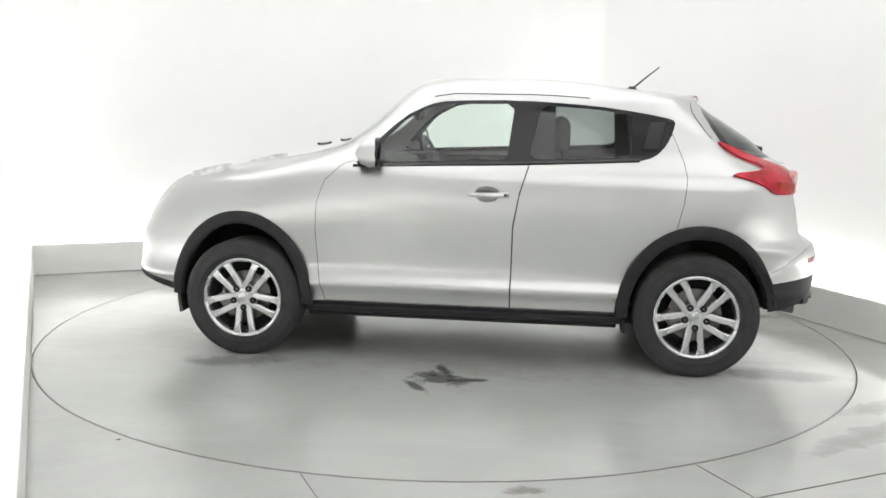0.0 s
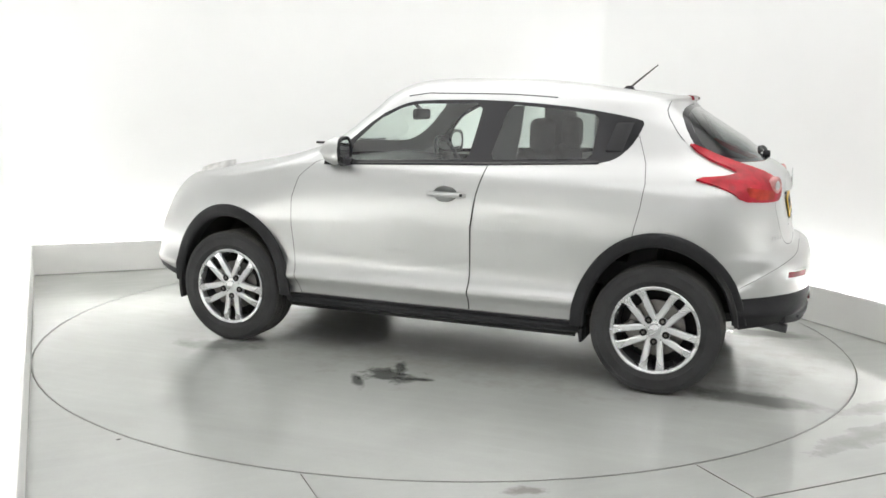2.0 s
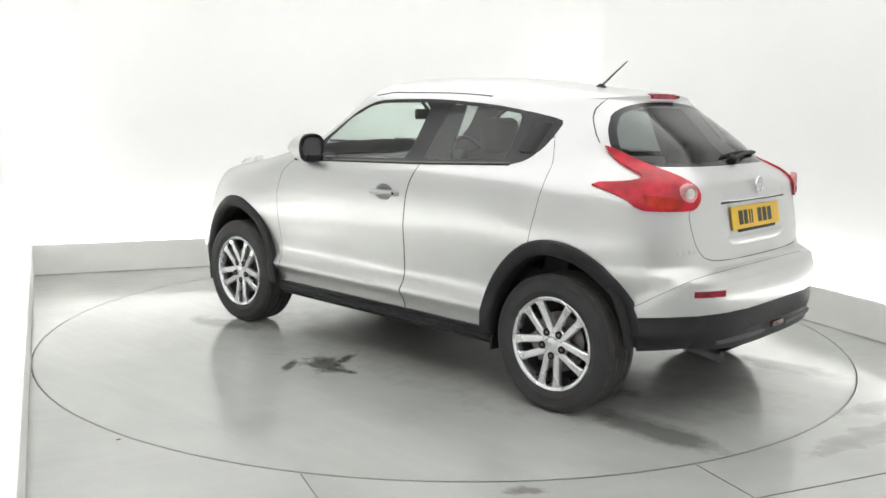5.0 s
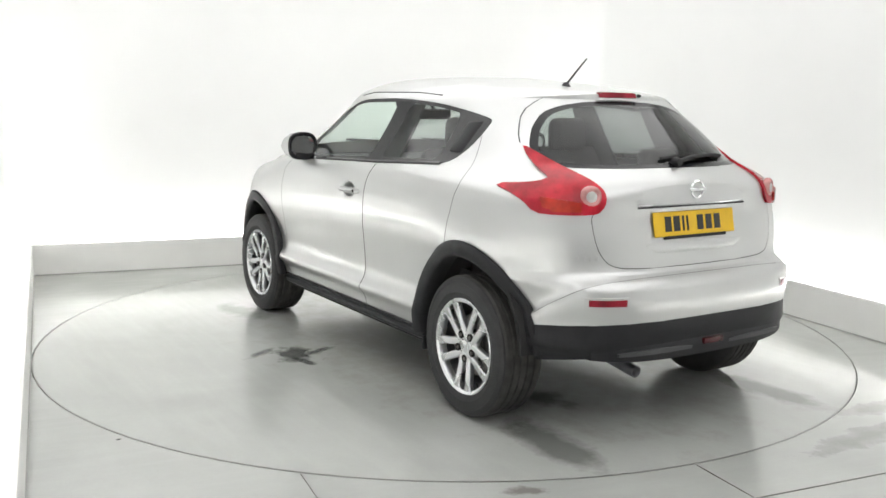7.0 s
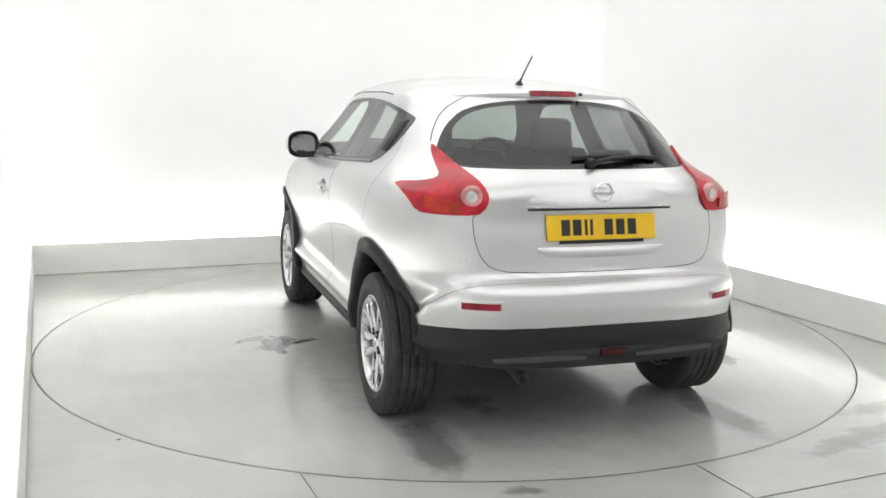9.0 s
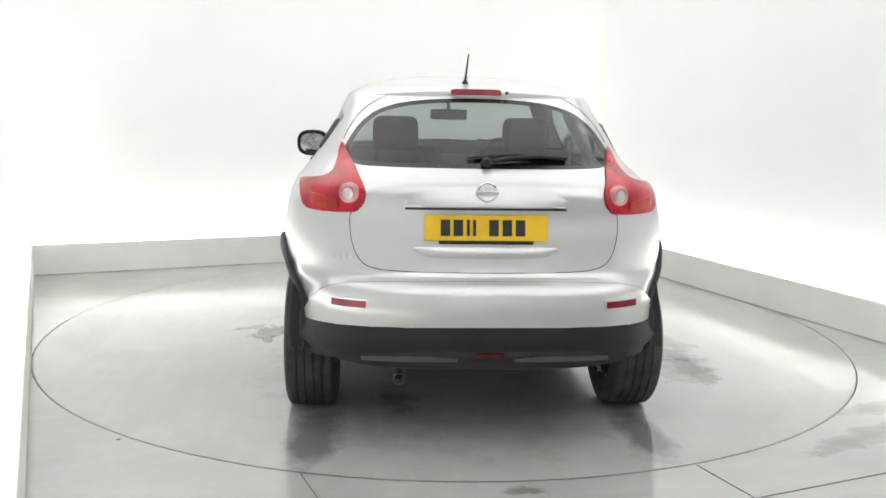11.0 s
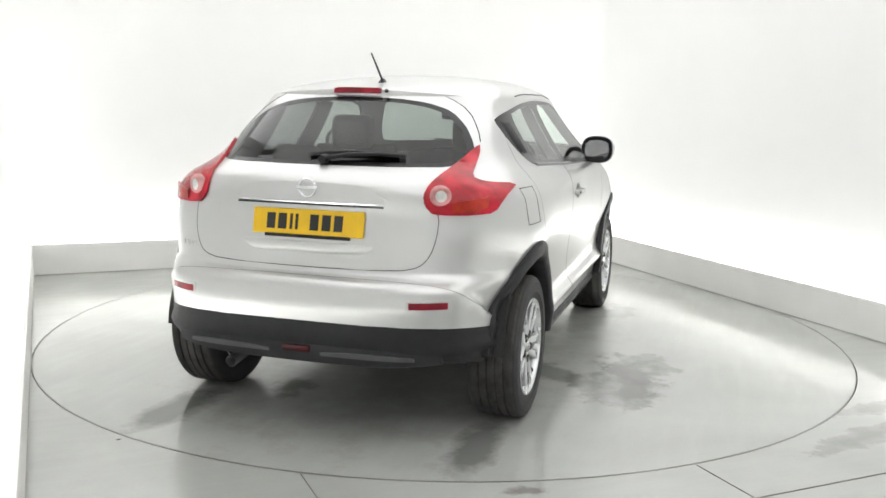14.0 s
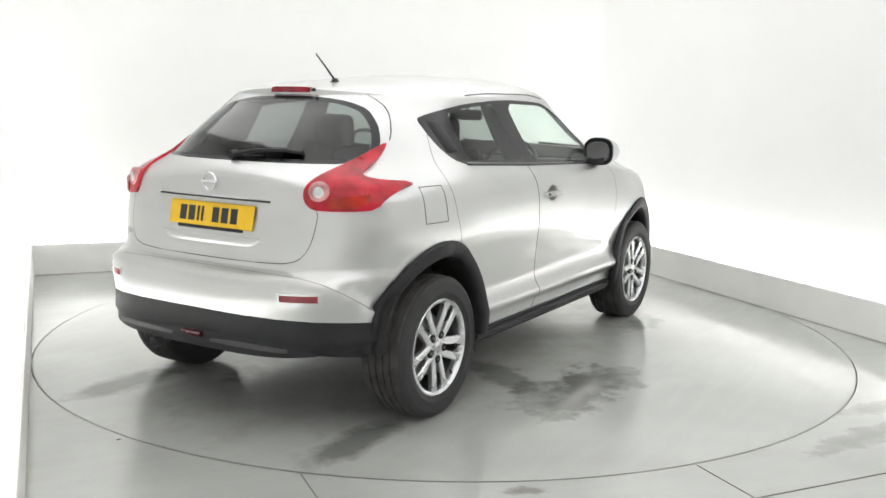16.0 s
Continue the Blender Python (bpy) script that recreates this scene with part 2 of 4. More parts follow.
def prism(poly, y0, y1, bevel=0.0):
    """An (x, z) outline pulled from y0 to y1."""
    bm = loft([[(x, y0, z) for x, z in poly], [(x, y1, z) for x, z in poly]])
    if bevel:
        bmesh.ops.bevel(bm, geom=list(bm.edges), offset=bevel, segments=2, affect="EDGES", profile=0.5)
    return bm


def curve(xs, ys):
    """A smooth monotone curve through the knots."""
    xs, ys = np.array(xs, float), np.array(ys, float)
    h, d = np.diff(xs), np.diff(ys) / np.diff(xs)
    m = np.zeros(len(xs))
    for i in range(1, len(xs) - 1):
        if d[i - 1] * d[i] > 0:
            w1, w2 = 2 * h[i] + h[i - 1], h[i] + 2 * h[i - 1]
            m[i] = (w1 + w2) / (w1 / d[i - 1] + w2 / d[i])
    m[0], m[-1] = d[0], d[-1]

    def at(x):
        x = min(max(x, xs[0]), xs[-1])
        i = min(max(int(np.searchsorted(xs, x)) - 1, 0), len(xs) - 2)
        t = (x - xs[i]) / h[i]
        return float(ys[i] * (1 + 2 * t) * (1 - t) ** 2 + h[i] * m[i] * t * (1 - t) ** 2
                     + ys[i + 1] * t * t * (3 - 2 * t) + h[i] * m[i + 1] * t * t * (t - 1))
    return at


# ---------------------------------------------------------------- studio room
def room_object(name, bm, material, label, kind="structure", category="", smooth=False):
    ob = finish(name, bm, material, smooth)
    ob.matrix_basis = ROOM
    return tagged(ob, label, category, kind=kind)


def annulus(r0, r1, z, steps, bm):
    inner = [bm.verts.new((r0 * math.cos(a), r0 * math.sin(a), z)) for a in (2 * math.pi * k / steps for k in range(steps))]
    outer = [bm.verts.new((r1 * math.cos(a), r1 * math.sin(a), z)) for a in (2 * math.pi * k / steps for k in range(steps))]
    for k in range(steps):
        bm.faces.new((inner[k], outer[k], outer[(k + 1) % steps], inner[(k + 1) % steps]))
    return inner, outer


def build_floor():
    """Floor with a round opening for the turntable, its rim turned down."""
    bm = bmesh.new()
    steps = 192
    r = TABLE_R + 0.005
    x0, x1, y0, y1 = -HALF - 0.3, HALF + 0.3, FRONT - 0.2, BACK + 0.3
    ring, low, edge = [], [], []
    for k in range(steps):
        a = 2 * math.pi * k / steps
        c, s = math.cos(a), math.sin(a)
        ring.append(bm.verts.new((r * c, r * s, 0)))
        low.append(bm.verts.new((r * c, r * s, -0.06)))
        f = min((x1 if c > 0 else x0) / c if abs(c) > 1e-6 else 1e9, (y1 if s > 0 else y0) / s if abs(s) > 1e-6 else 1e9)
        edge.append(bm.verts.new((f * c, f * s, 0)))
    for k in range(steps):
        j = (k + 1) % steps
        bm.faces.new((ring[k], edge[k], edge[j], ring[j]))
        bm.faces.new((low[k], ring[k], ring[j], low[j]))
    ob = finish("floor", bm, FLOOR_MAT, False)
    ob.rotation_euler = (0, 0, ROOM_TURN)
    tagged(ob, "smooth sealed grey studio floor with faint stains", kind="structure")
    pit = loft([[(2.62 * math.cos(a), 2.62 * math.sin(a), z) for a in (2 * math.pi * k / 48 for k in range(48))] for z in (-0.14, -0.10)])
    tagged(finish("turntable_pit", pit, DARK_LINER, False), "dark recess under the turntable", kind="structure")
    # joints of the steel plates beside the turntable
    for name, a, b, w in (("floor_joint", (-1.476, -1.99), (-1.476, -2.81), 0.004), ("floor_joint", (0.064, -2.475), (0.064, -2.82), 0.004),
                          ("floor_joint", (0.066, -2.825), (2.46, -2.825), 0.006)):
        d = Vector((b[0] - a[0], b[1] - a[1], 0))
        m = Matrix.Translation(((a[0] + b[0]) / 2, (a[1] + b[1]) / 2, 0.001)) @ Matrix.Rotation(math.atan2(d.y, d.x), 4, "Z")
        bm = box((d.length, w, 0.004), bevel=0.001, seg=1)
        bmesh.ops.transform(bm, matrix=m, verts=bm.verts)
        room_object(name, bm, STEEL, "thin dark joint between floor plates")


def build_turntable():
    prof = [(0.0, 0.0), (TABLE_R - 0.004, 0.0), (TABLE_R, -0.004), (TABLE_R, -0.05), (0.0, -0.05)]
    bm = bmesh.new()
    steps = 192
    rings = []
    for r, z in prof[1:4]:
        rings.append([bm.verts.new((r * math.cos(a), r * math.sin(a), z)) for a in (2 * math.pi * k / steps for k in range(steps))])
    for a, b in zip(rings, rings[1:]):
        for k in range(steps):
            bm.faces.new((a[k], a[(k + 1) % steps], b[(k + 1) % steps], b[k]))
    bm.faces.new(rings[0])
    bm.faces.new(rings[-1][::-1])
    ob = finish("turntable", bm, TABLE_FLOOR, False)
    ring = bmesh.new()
    annulus(TABLE_R - 0.0045, TABLE_R, 0.0012, steps, ring)
    part("edge_ring", ring, STEEL, ob, "thin dark steel edge", smooth=False)
    return tagged(ob, "round grey turntable set flush in the floor, wet tyre tracks", "turntable")


def upstand(a, b, normal):
    """A low kerb board along a wall, from a to b, with a rounded top and a shadow joint at its foot."""
    a, b, n = Vector((*a, 0)), Vector((*b, 0)), Vector((*normal, 0))
    t = 0.022
    prof = [(0.0, 0.0), (0.0, UP_H - 0.006), (-0.003, UP_H), (-t, UP_H), (-t, 0.0)]
    return loft([[p + n * d + Vector((0, 0, z)) for d, z in prof] for p in (a, b)])


def cove_wall(a, b, normal, height):
    """A thick upright wall that bends into the ceiling."""
    a, b, n = Vector((*a, 0)), Vector((*b, 0)), Vector((*normal, 0))
    prof = [(0.0, 0.0), (0.0, height), (-0.15, height), (-0.15, 0.0)]
    return loft([[p + n * d + Vector((0, 0, z)) for d, z in prof] for p in (a, b)])


def build_room():
    h, s = HALF, HALF + SET_BACK
    bk, fr = BACK, FRONT
    for name, a, b, n, lab in (
            ("upstand_left", (-h, fr), (-h, bk), (1, 0), "low pale grey upstand along the wall"),
            ("upstand_right", (h, fr), (h, bk), (-1, 0), "low pale grey upstand along the wall"),
            ("upstand_back", (-h, bk), (h, bk), (0, -1), "low pale grey upstand along the back wall")):
        room_object(name, upstand(a, b, n), UPSTAND_PAINT, lab)
        mid, ln = ((a[0] + b[0]) / 2 + n[0] * .002, (a[1] + b[1]) / 2 + n[1] * .002), (abs(b[0] - a[0]) + abs(b[1] - a[1]) - .02)
        size = (ln, .008, .006) if n[0] == 0 else (.008, ln, .006)
        room_object("trim_" + name, box(size, (*mid, .003), .001, 1), JOINT_GREY, "thin grey sealing strip at the foot of the upstand")
    for name, a, b, n in (
            ("wall_left", (-s, fr), (-s, bk + SET_BACK), (1, 0)), ("wall_right", (s, fr), (s, bk + SET_BACK), (-1, 0)),
            ("wall_back", (-s - 0.15, bk + SET_BACK), (s + 0.15, bk + SET_BACK), (0, -1)),
            ("wall_front", (-s - 0.15, fr), (s + 0.15, fr), (0, 1))):
        room_object(name, cove_wall(a, b, n, CEIL), UNSEEN_WALL_GREY if name == "wall_front" else WALL_WHITE,
                    "unseen wall added behind the camera, greyed to darken reflections" if name == "wall_front" else "plain bright white studio wall")
    # soft rounded corners between the walls
    for name, sx in (("wall_corner_left", -1), ("wall_corner_right", 1)):
        rad = 0.55
        cx, cy = sx * (s - rad), bk + SET_BACK - rad
        arc = [(cx + sx * rad * math.cos(t), cy + rad * math.sin(t)) for t in (math.pi / 2 * k / 14 for k in range(15))]
        ring = arc + [(sx * (s + 0.02), bk + SET_BACK + 0.02)]
        bm = loft([[(x, y, z) for x, y in ring] for z in (0.02, CEIL - 0.01)])
        room_object(name, bm, WALL_WHITE, "rounded white corner of the studio walls", smooth=True)
    bm = box((2 * s + 0.4, bk - fr + 0.7, 0.12), (0, (bk + fr) / 2, CEIL + 0.06))
    room_object("ceiling", bm, CEILING_PAINT, "plain white studio ceiling")


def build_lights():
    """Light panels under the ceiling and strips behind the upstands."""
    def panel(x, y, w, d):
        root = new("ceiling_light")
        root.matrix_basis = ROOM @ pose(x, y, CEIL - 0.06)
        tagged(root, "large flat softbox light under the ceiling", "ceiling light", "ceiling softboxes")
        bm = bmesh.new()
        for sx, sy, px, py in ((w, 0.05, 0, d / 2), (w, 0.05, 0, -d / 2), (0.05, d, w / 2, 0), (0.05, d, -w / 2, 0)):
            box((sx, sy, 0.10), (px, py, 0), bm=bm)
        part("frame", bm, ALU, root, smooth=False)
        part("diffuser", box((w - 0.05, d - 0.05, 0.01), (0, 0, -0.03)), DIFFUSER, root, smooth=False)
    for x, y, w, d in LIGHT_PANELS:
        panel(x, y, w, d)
    h, bk = HALF + 0.091, BACK + 0.091
    for x, y, w, d in ((-h, (BACK + FRONT) / 2, 0.134, BACK - FRONT - 0.1), (h, (BACK + FRONT) / 2, 0.134, BACK - FRONT - 0.1), (0, bk, 2 * HALF + 0.04, 0.134)):
        root = new("strip_light")
        root.matrix_basis = ROOM @ pose(x, y, 0.0)
        tagged(root, "long strip light hidden behind the upstand", "strip light", "cove strip lights")
        part("housing", box((w, d, 0.10), (0, 0, 0.05), 0.004, 1), ALU, root, smooth=False)
        part("diffuser", box((w - 0.008, d - 0.02, 0.012), (0, 0, 0.106), 0.002, 1), STRIP, root, smooth=False)


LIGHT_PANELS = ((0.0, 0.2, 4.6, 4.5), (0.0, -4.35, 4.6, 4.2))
build_floor()
turntable = build_turntable()
build_room()
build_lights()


# ---------------------------------------------------------------- car body shape
HUB_X, HUB_Z = 1.265, 0.334
front_x = curve([.20, .30, .45, .60, .75, .865, .955, 1.03, 1.10, 1.165, 1.21, 1.355, 1.46, 1.51, 1.535, 1.550, 1.5625],
                [2.02, 2.10, 2.13, 2.12, 2.06, 1.97, 1.84, 1.44, 1.04, .80, .715, .525, .41, .345, .295, .235, .11])
rear_x = curve([.20, .30, .40, .50, .60, .66, .698, .728, .80, .88, .97, 1.05, 1.09, 1.13, 1.16, 1.23, 1.33, 1.42, 1.44, 1.455, 1.470, 1.482, 1.495, 1.515, 1.535, 1.550, 1.5625],
               [-1.84, -1.93, -1.96, -1.985, -1.988, -1.974, -1.958, -1.886, -1.862, -1.846, -1.828, -1.83, -1.81, -1.755, -1.705, -1.628, -1.47, -1.325, -1.303, -1.292, -1.262, -1.21, -1.12, -.93, -.75, -.62, -.45])
half_w = curve([.20, .27, .33, .36, .40, .432, .448, .475, .54, .66, .80, .92, 1.00, 1.06, 1.10, 1.14, 1.22, 1.30, 1.38, 1.44, 1.455, 1.475, 1.495, 1.515, 1.535, 1.550, 1.5625],
               [.79, .818, .832, .838, .854, .882, .884, .862, .844, .852, .868, .876, .872, .852, .822, .792, .740, .692, .650, .622, .612, .586, .550, .500, .420, .33, .20])
round_n = curve([.20, .60, .75, 1.00, 1.10, 1.16, 1.21, 1.36, 1.43, 1.46, 1.50, 1.55], [4.0, 3.8, 3.4, 3.0, 2.75, 2.5, 2.4, 2.6, 2.6, 2.55, 2.4, 2.2])
tail_n = curve([.20, .60, .75, 1.00, 1.10, 1.16, 1.21, 1.36, 1.43, 1.46, 1.50, 1.55], [3.9, 4.3, 4.7, 4.5, 3.7, 3.1, 3.0, 3.3, 3.3, 3.1, 2.7, 2.2])
SIDE = 0.6


def haunch(x, z):
    """Wheel haunches that swell out of the sides."""
    out = 0.0
    for hx, amount in ((-HUB_X - 0.02, 0.032), (HUB_X, 0.040)):
        out += amount * math.exp(-((x - hx) / 0.40) ** 2) * math.exp(-((z - 0.80) / 0.17) ** 2)
    # the rear quarter tucks in above the bumper, whose top edge climbs from the arch
    if x < -1.5:
        edge = float(np.interp(x, [-1.90, -1.62], [.715, .54]))
        rise = min(1.0, max(0.0, (z - edge) / 0.022))
        fade = min(1.0, max(0.0, (1.0 - z) / (1.0 - edge)))
        out -= 0.034 * rise * rise * (3 - 2 * rise) * fade * min(1.0, (-1.5 - x) / 0.14)
    return out


def side_y(x, z):
    """Half-width of the body at x and z."""
    w, n = half_w(z), (round_n(z) if x > 0 else tail_n(z))
    if x > SIDE:
        k = min(1.0, (x - SIDE) / max(0.05, front_x(z) - SIDE))
    elif x < -SIDE:
        k = min(1.0, (-SIDE - x) / max(0.05, -SIDE - rear_x(z)))
    else:
        k = 0.0
    yy = max(0.0, 1 - k ** n) ** (1 / n)
    return w * yy + haunch(x, z) * yy


def back_x(y, z):
    """The x of the tail at y and z."""
    w, n = half_w(z), tail_n(z)
    yy = min(1.0, abs(y) / w)
    return -SIDE + (rear_x(z) + SIDE) * max(0.0, 1 - yy ** n) ** (1 / n)


def ring_points(z, inset=0.0):
    """One level of the left half, from nose to tail."""
    w = half_w(z) - inset
    xf, xr = front_x(z) - inset, rear_x(z) + inset
    pts = []
    sf, sr = min(SIDE, xf - 0.25), max(-SIDE, xr + 0.25)

    def corner(mid, end, count, n):
        row, half = [], 2 ** (-1 / n)
        for i in range(count):
            t = half * i / count
            row.append((mid + (end - mid) * (1 - t ** n) ** (1 / n), w * t))
        for i in range(count):
            k = half * (1 - i / count)
            row.append((mid + (end - mid) * k, w * (1 - k ** n) ** (1 / n)))
        return row
    pts += corner(sf, xf, 18, round_n(z))
    pts += [(sf + (sr - sf) * i / 28, w) for i in range(29)]
    pts += corner(sr, xr, 26, tail_n(z))[::-1]
    out = []
    for x, y in pts:
        swell = haunch(x, z) if inset == 0 else min(0.0, haunch(x, z) * 1.1)
        out.append((x, y + swell * (y / w if w > 0.01 else 0), z))
    return out


def shell(levels, inset=0.0):
    """The whole skin as a grid, both sides."""
    bm = bmesh.new()
    rows = []
    for z in levels:
        left = ring_points(z, inset)
        row = [bm.verts.new(p) for p in left]
        row += [bm.verts.new((x, -y, zz)) for x, y, zz in left[-2:0:-1]]
        rows.append(row)
    n = len(rows[0])
    for a, b in zip(rows, rows[1:]):
        for k in range(n):
            bm.faces.new((a[k], a[(k + 1) % n], b[(k + 1) % n], b[k]))
    return bm, rows


def inside(p, poly):
    hit, n = False, len(poly)
    for i in range(n):
        (x0, y0), (x1, y1) = poly[i], poly[i - 1]
        if (y0 > p[1]) != (y1 > p[1]) and p[0] < (x1 - x0) * (p[1] - y0) / (y1 - y0) + x0:
            hit = not hit
    return hit


def score(bm, poly, axes, keep, closed=True):
    """Cut the skin along an outline drawn in two axes."""
    i, j = axes
    n = len(poly)
    for k in range(n if closed else n - 1):
        a, b = poly[k], poly[(k + 1) % n]
        lo = (min(a[0], b[0]) - 0.012, min(a[1], b[1]) - 0.012)
        hi = (max(a[0], b[0]) + 0.012, max(a[1], b[1]) + 0.012)
        faces = []
        for f in bm.faces:
            us = [v.co[i] for v in f.verts]
            vs = [v.co[j] for v in f.verts]
            if max(us) >= lo[0] and min(us) <= hi[0] and max(vs) >= lo[1] and min(vs) <= hi[1] and keep(f.calc_center_median()):
                faces.append(f)
        co, no = [0, 0, 0], [0, 0, 0]
        co[i], co[j] = a
        no[i], no[j] = b[1] - a[1], a[0] - b[0]
        geom = faces + list({e for f in faces for e in f.edges}) + list({v for f in faces for v in f.verts})
        bmesh.ops.bisect_plane(bm, geom=geom, dist=1e-5, plane_co=co, plane_no=no)


def mirrored(poly):
    return [(-y, z) for y, z in poly]


def oval(cx, cz, a, b, count=40):
    return [(cx + a * math.cos(t), cz + b * math.sin(t)) for t in (2 * math.pi * k / count for k in range(count))]


def lift(bm, amount):
    """Raise a cut-out patch off the body on side walls."""
    bm.normal_update()
    r = bmesh.ops.extrude_face_region(bm, geom=list(bm.faces))
    vs = [g for g in r["geom"] if isinstance(g, bmesh.types.BMVert)]
    fs = [g for g in r["geom"] if isinstance(g, bmesh.types.BMFace)]
    norm = {v: sum((f.normal for f in v.link_faces if f in set(fs)), Vector()).normalized() for v in vs}
    for v in vs:
        v.co += norm[v] * amount
    return bm


def shrink(bm, gap):
    """Trim a panel's rim, which leaves an open joint."""
    bmesh.ops.remove_doubles(bm, verts=bm.verts, dist=0.0008)
    rim = bmesh.ops.inset_region(bm, faces=list(bm.faces), thickness=gap, use_boundary=True, use_even_offset=False)["faces"]
    bmesh.ops.delete(bm, geom=rim, context="FACES")
    return bm


CUP = (-.145, .948, .064, .040)      # recess behind the door handle
ARCH_A, ARCH_B = 0.395, 0.446
WINDOW = [(.60, 1.073), (.53, 1.165), (.345, 1.342), (.20, 1.412), (.10, 1.432), (-.29, 1.441), (-.69, 1.418), (-.93, 1.387), (-1.07, 1.362), (-1.128, 1.345),
          (-1.11, 1.285), (-1.07, 1.215), (-1.01, 1.160), (-.93, 1.136), (-.62, 1.118), (-.32, 1.103)]
PANE_FRONT = [(.455, 1.098), (.455, 1.195), (.33, 1.325), (.20, 1.392), (.10, 1.412), (-.262, 1.420), (-.235, 1.128), (-.1, 1.122)]
PANE_REAR = [(-.405, 1.416), (-.345, 1.130), (-.62, 1.142), (-.885, 1.156), (-.895, 1.372), (-.69, 1.398)]
DOOR_FRONT = [(.765, .335), (.80, .52), (.812, .73), (.80, .88), (.755, 1.00), (.66, 1.085), (.615, 1.10), (-.36, 1.135), (-.305, .95), (-.276, .78), (-.270, .335)]
DOOR_REAR = [(-.270, .335), (-.276, .78), (-.305, .95), (-.36, 1.135), (-1.00, 1.19), (-1.10, 1.30), (-1.165, 1.14), (-1.180, 1.05), (-1.165, .93), (-1.12, .74), (-.86, .335)]
PANE_SIDE = [(.20, 1.438), (.355, 1.420), (.465, 1.386), (.542, 1.325), (.590, 1.258), (.614, 1.205), (.600, 1.156), (.25, 1.154)]
TAIL_PANE = [(0, 1.443)] + PANE_SIDE + [(-y, z) for y, z in PANE_SIDE[::-1]]
LAMP = [(.613, 1.242), (.585, 1.195), (.548, 1.135), (.515, 1.085), (.505, 1.05), (.515, 1.008), (.545, .978), (.60, .972), (.70, .972), (.765, .977), (.795, 1.045), (.803, 1.078),
        (.70, 1.094), (.652, 1.113), (.634, 1.158), (.626, 1.206)]
GATE_SIDE = [(.575, 1.175), (.548, 1.135), (.515, 1.085), (.505, 1.05), (.515, 1.008), (.548, .985), (.574, .968), (.570, .88), (.548, .81), (.508, .766), (.42, .748)]
TAILGATE = GATE_SIDE + [(0, .742)] + [(-y, z) for y, z in GATE_SIDE[::-1]]
BUMPER_TOP = [(-2.2, .728), (-1.93, .726), (-1.88, .705), (-1.62, .548), (-1.5, .50)]
VALANCE_TOP = [(-3, .545), (-1.97, .545), (-1.88, .537), (-1.6, .508), (-1.5, .505)]
SCREEN = [(0, 1.175), (.60, 1.150), (.665, 1.155), (.60, 1.28), (.53, 1.40), (.45, 1.452), (.25, 1.475), (0, 1.482),
          (-.25, 1.475), (-.45, 1.452), (-.53, 1.40), (-.60, 1.28), (-.665, 1.155), (-.60, 1.150)]


def eased(poly, cut=0.22):
    """Cut the corners of an outline."""
    out = []
    for k in range(len(poly)):
        (a, b), (c, d) = poly[k], poly[(k + 1) % len(poly)]
        out += [(a + (c - a) * cut, b + (d - b) * cut), (c + (a - c) * cut, d + (b - d) * cut)]
    return out


WINDOW, TAIL_PANE, TAILGATE, LAMP = eased(WINDOW), eased(TAIL_PANE), eased(TAILGATE), eased(LAMP)
PANE_FRONT, PANE_REAR = eased(PANE_FRONT, .10), eased(PANE_REAR, .10)
TAIL_GLASS = [(y * .955, 1.29 + (z - 1.29) * (.88 if z > 1.29 else .90)) for y, z in TAIL_PANE]


def body_levels():
    z, out = 0.215, []
    while z < 1.44:
        out.append(z)
        z += 0.019
    out += [1.44 + 0.0065 * i for i in range(18)] + [1.555, 1.559, 1.5615]
    return out


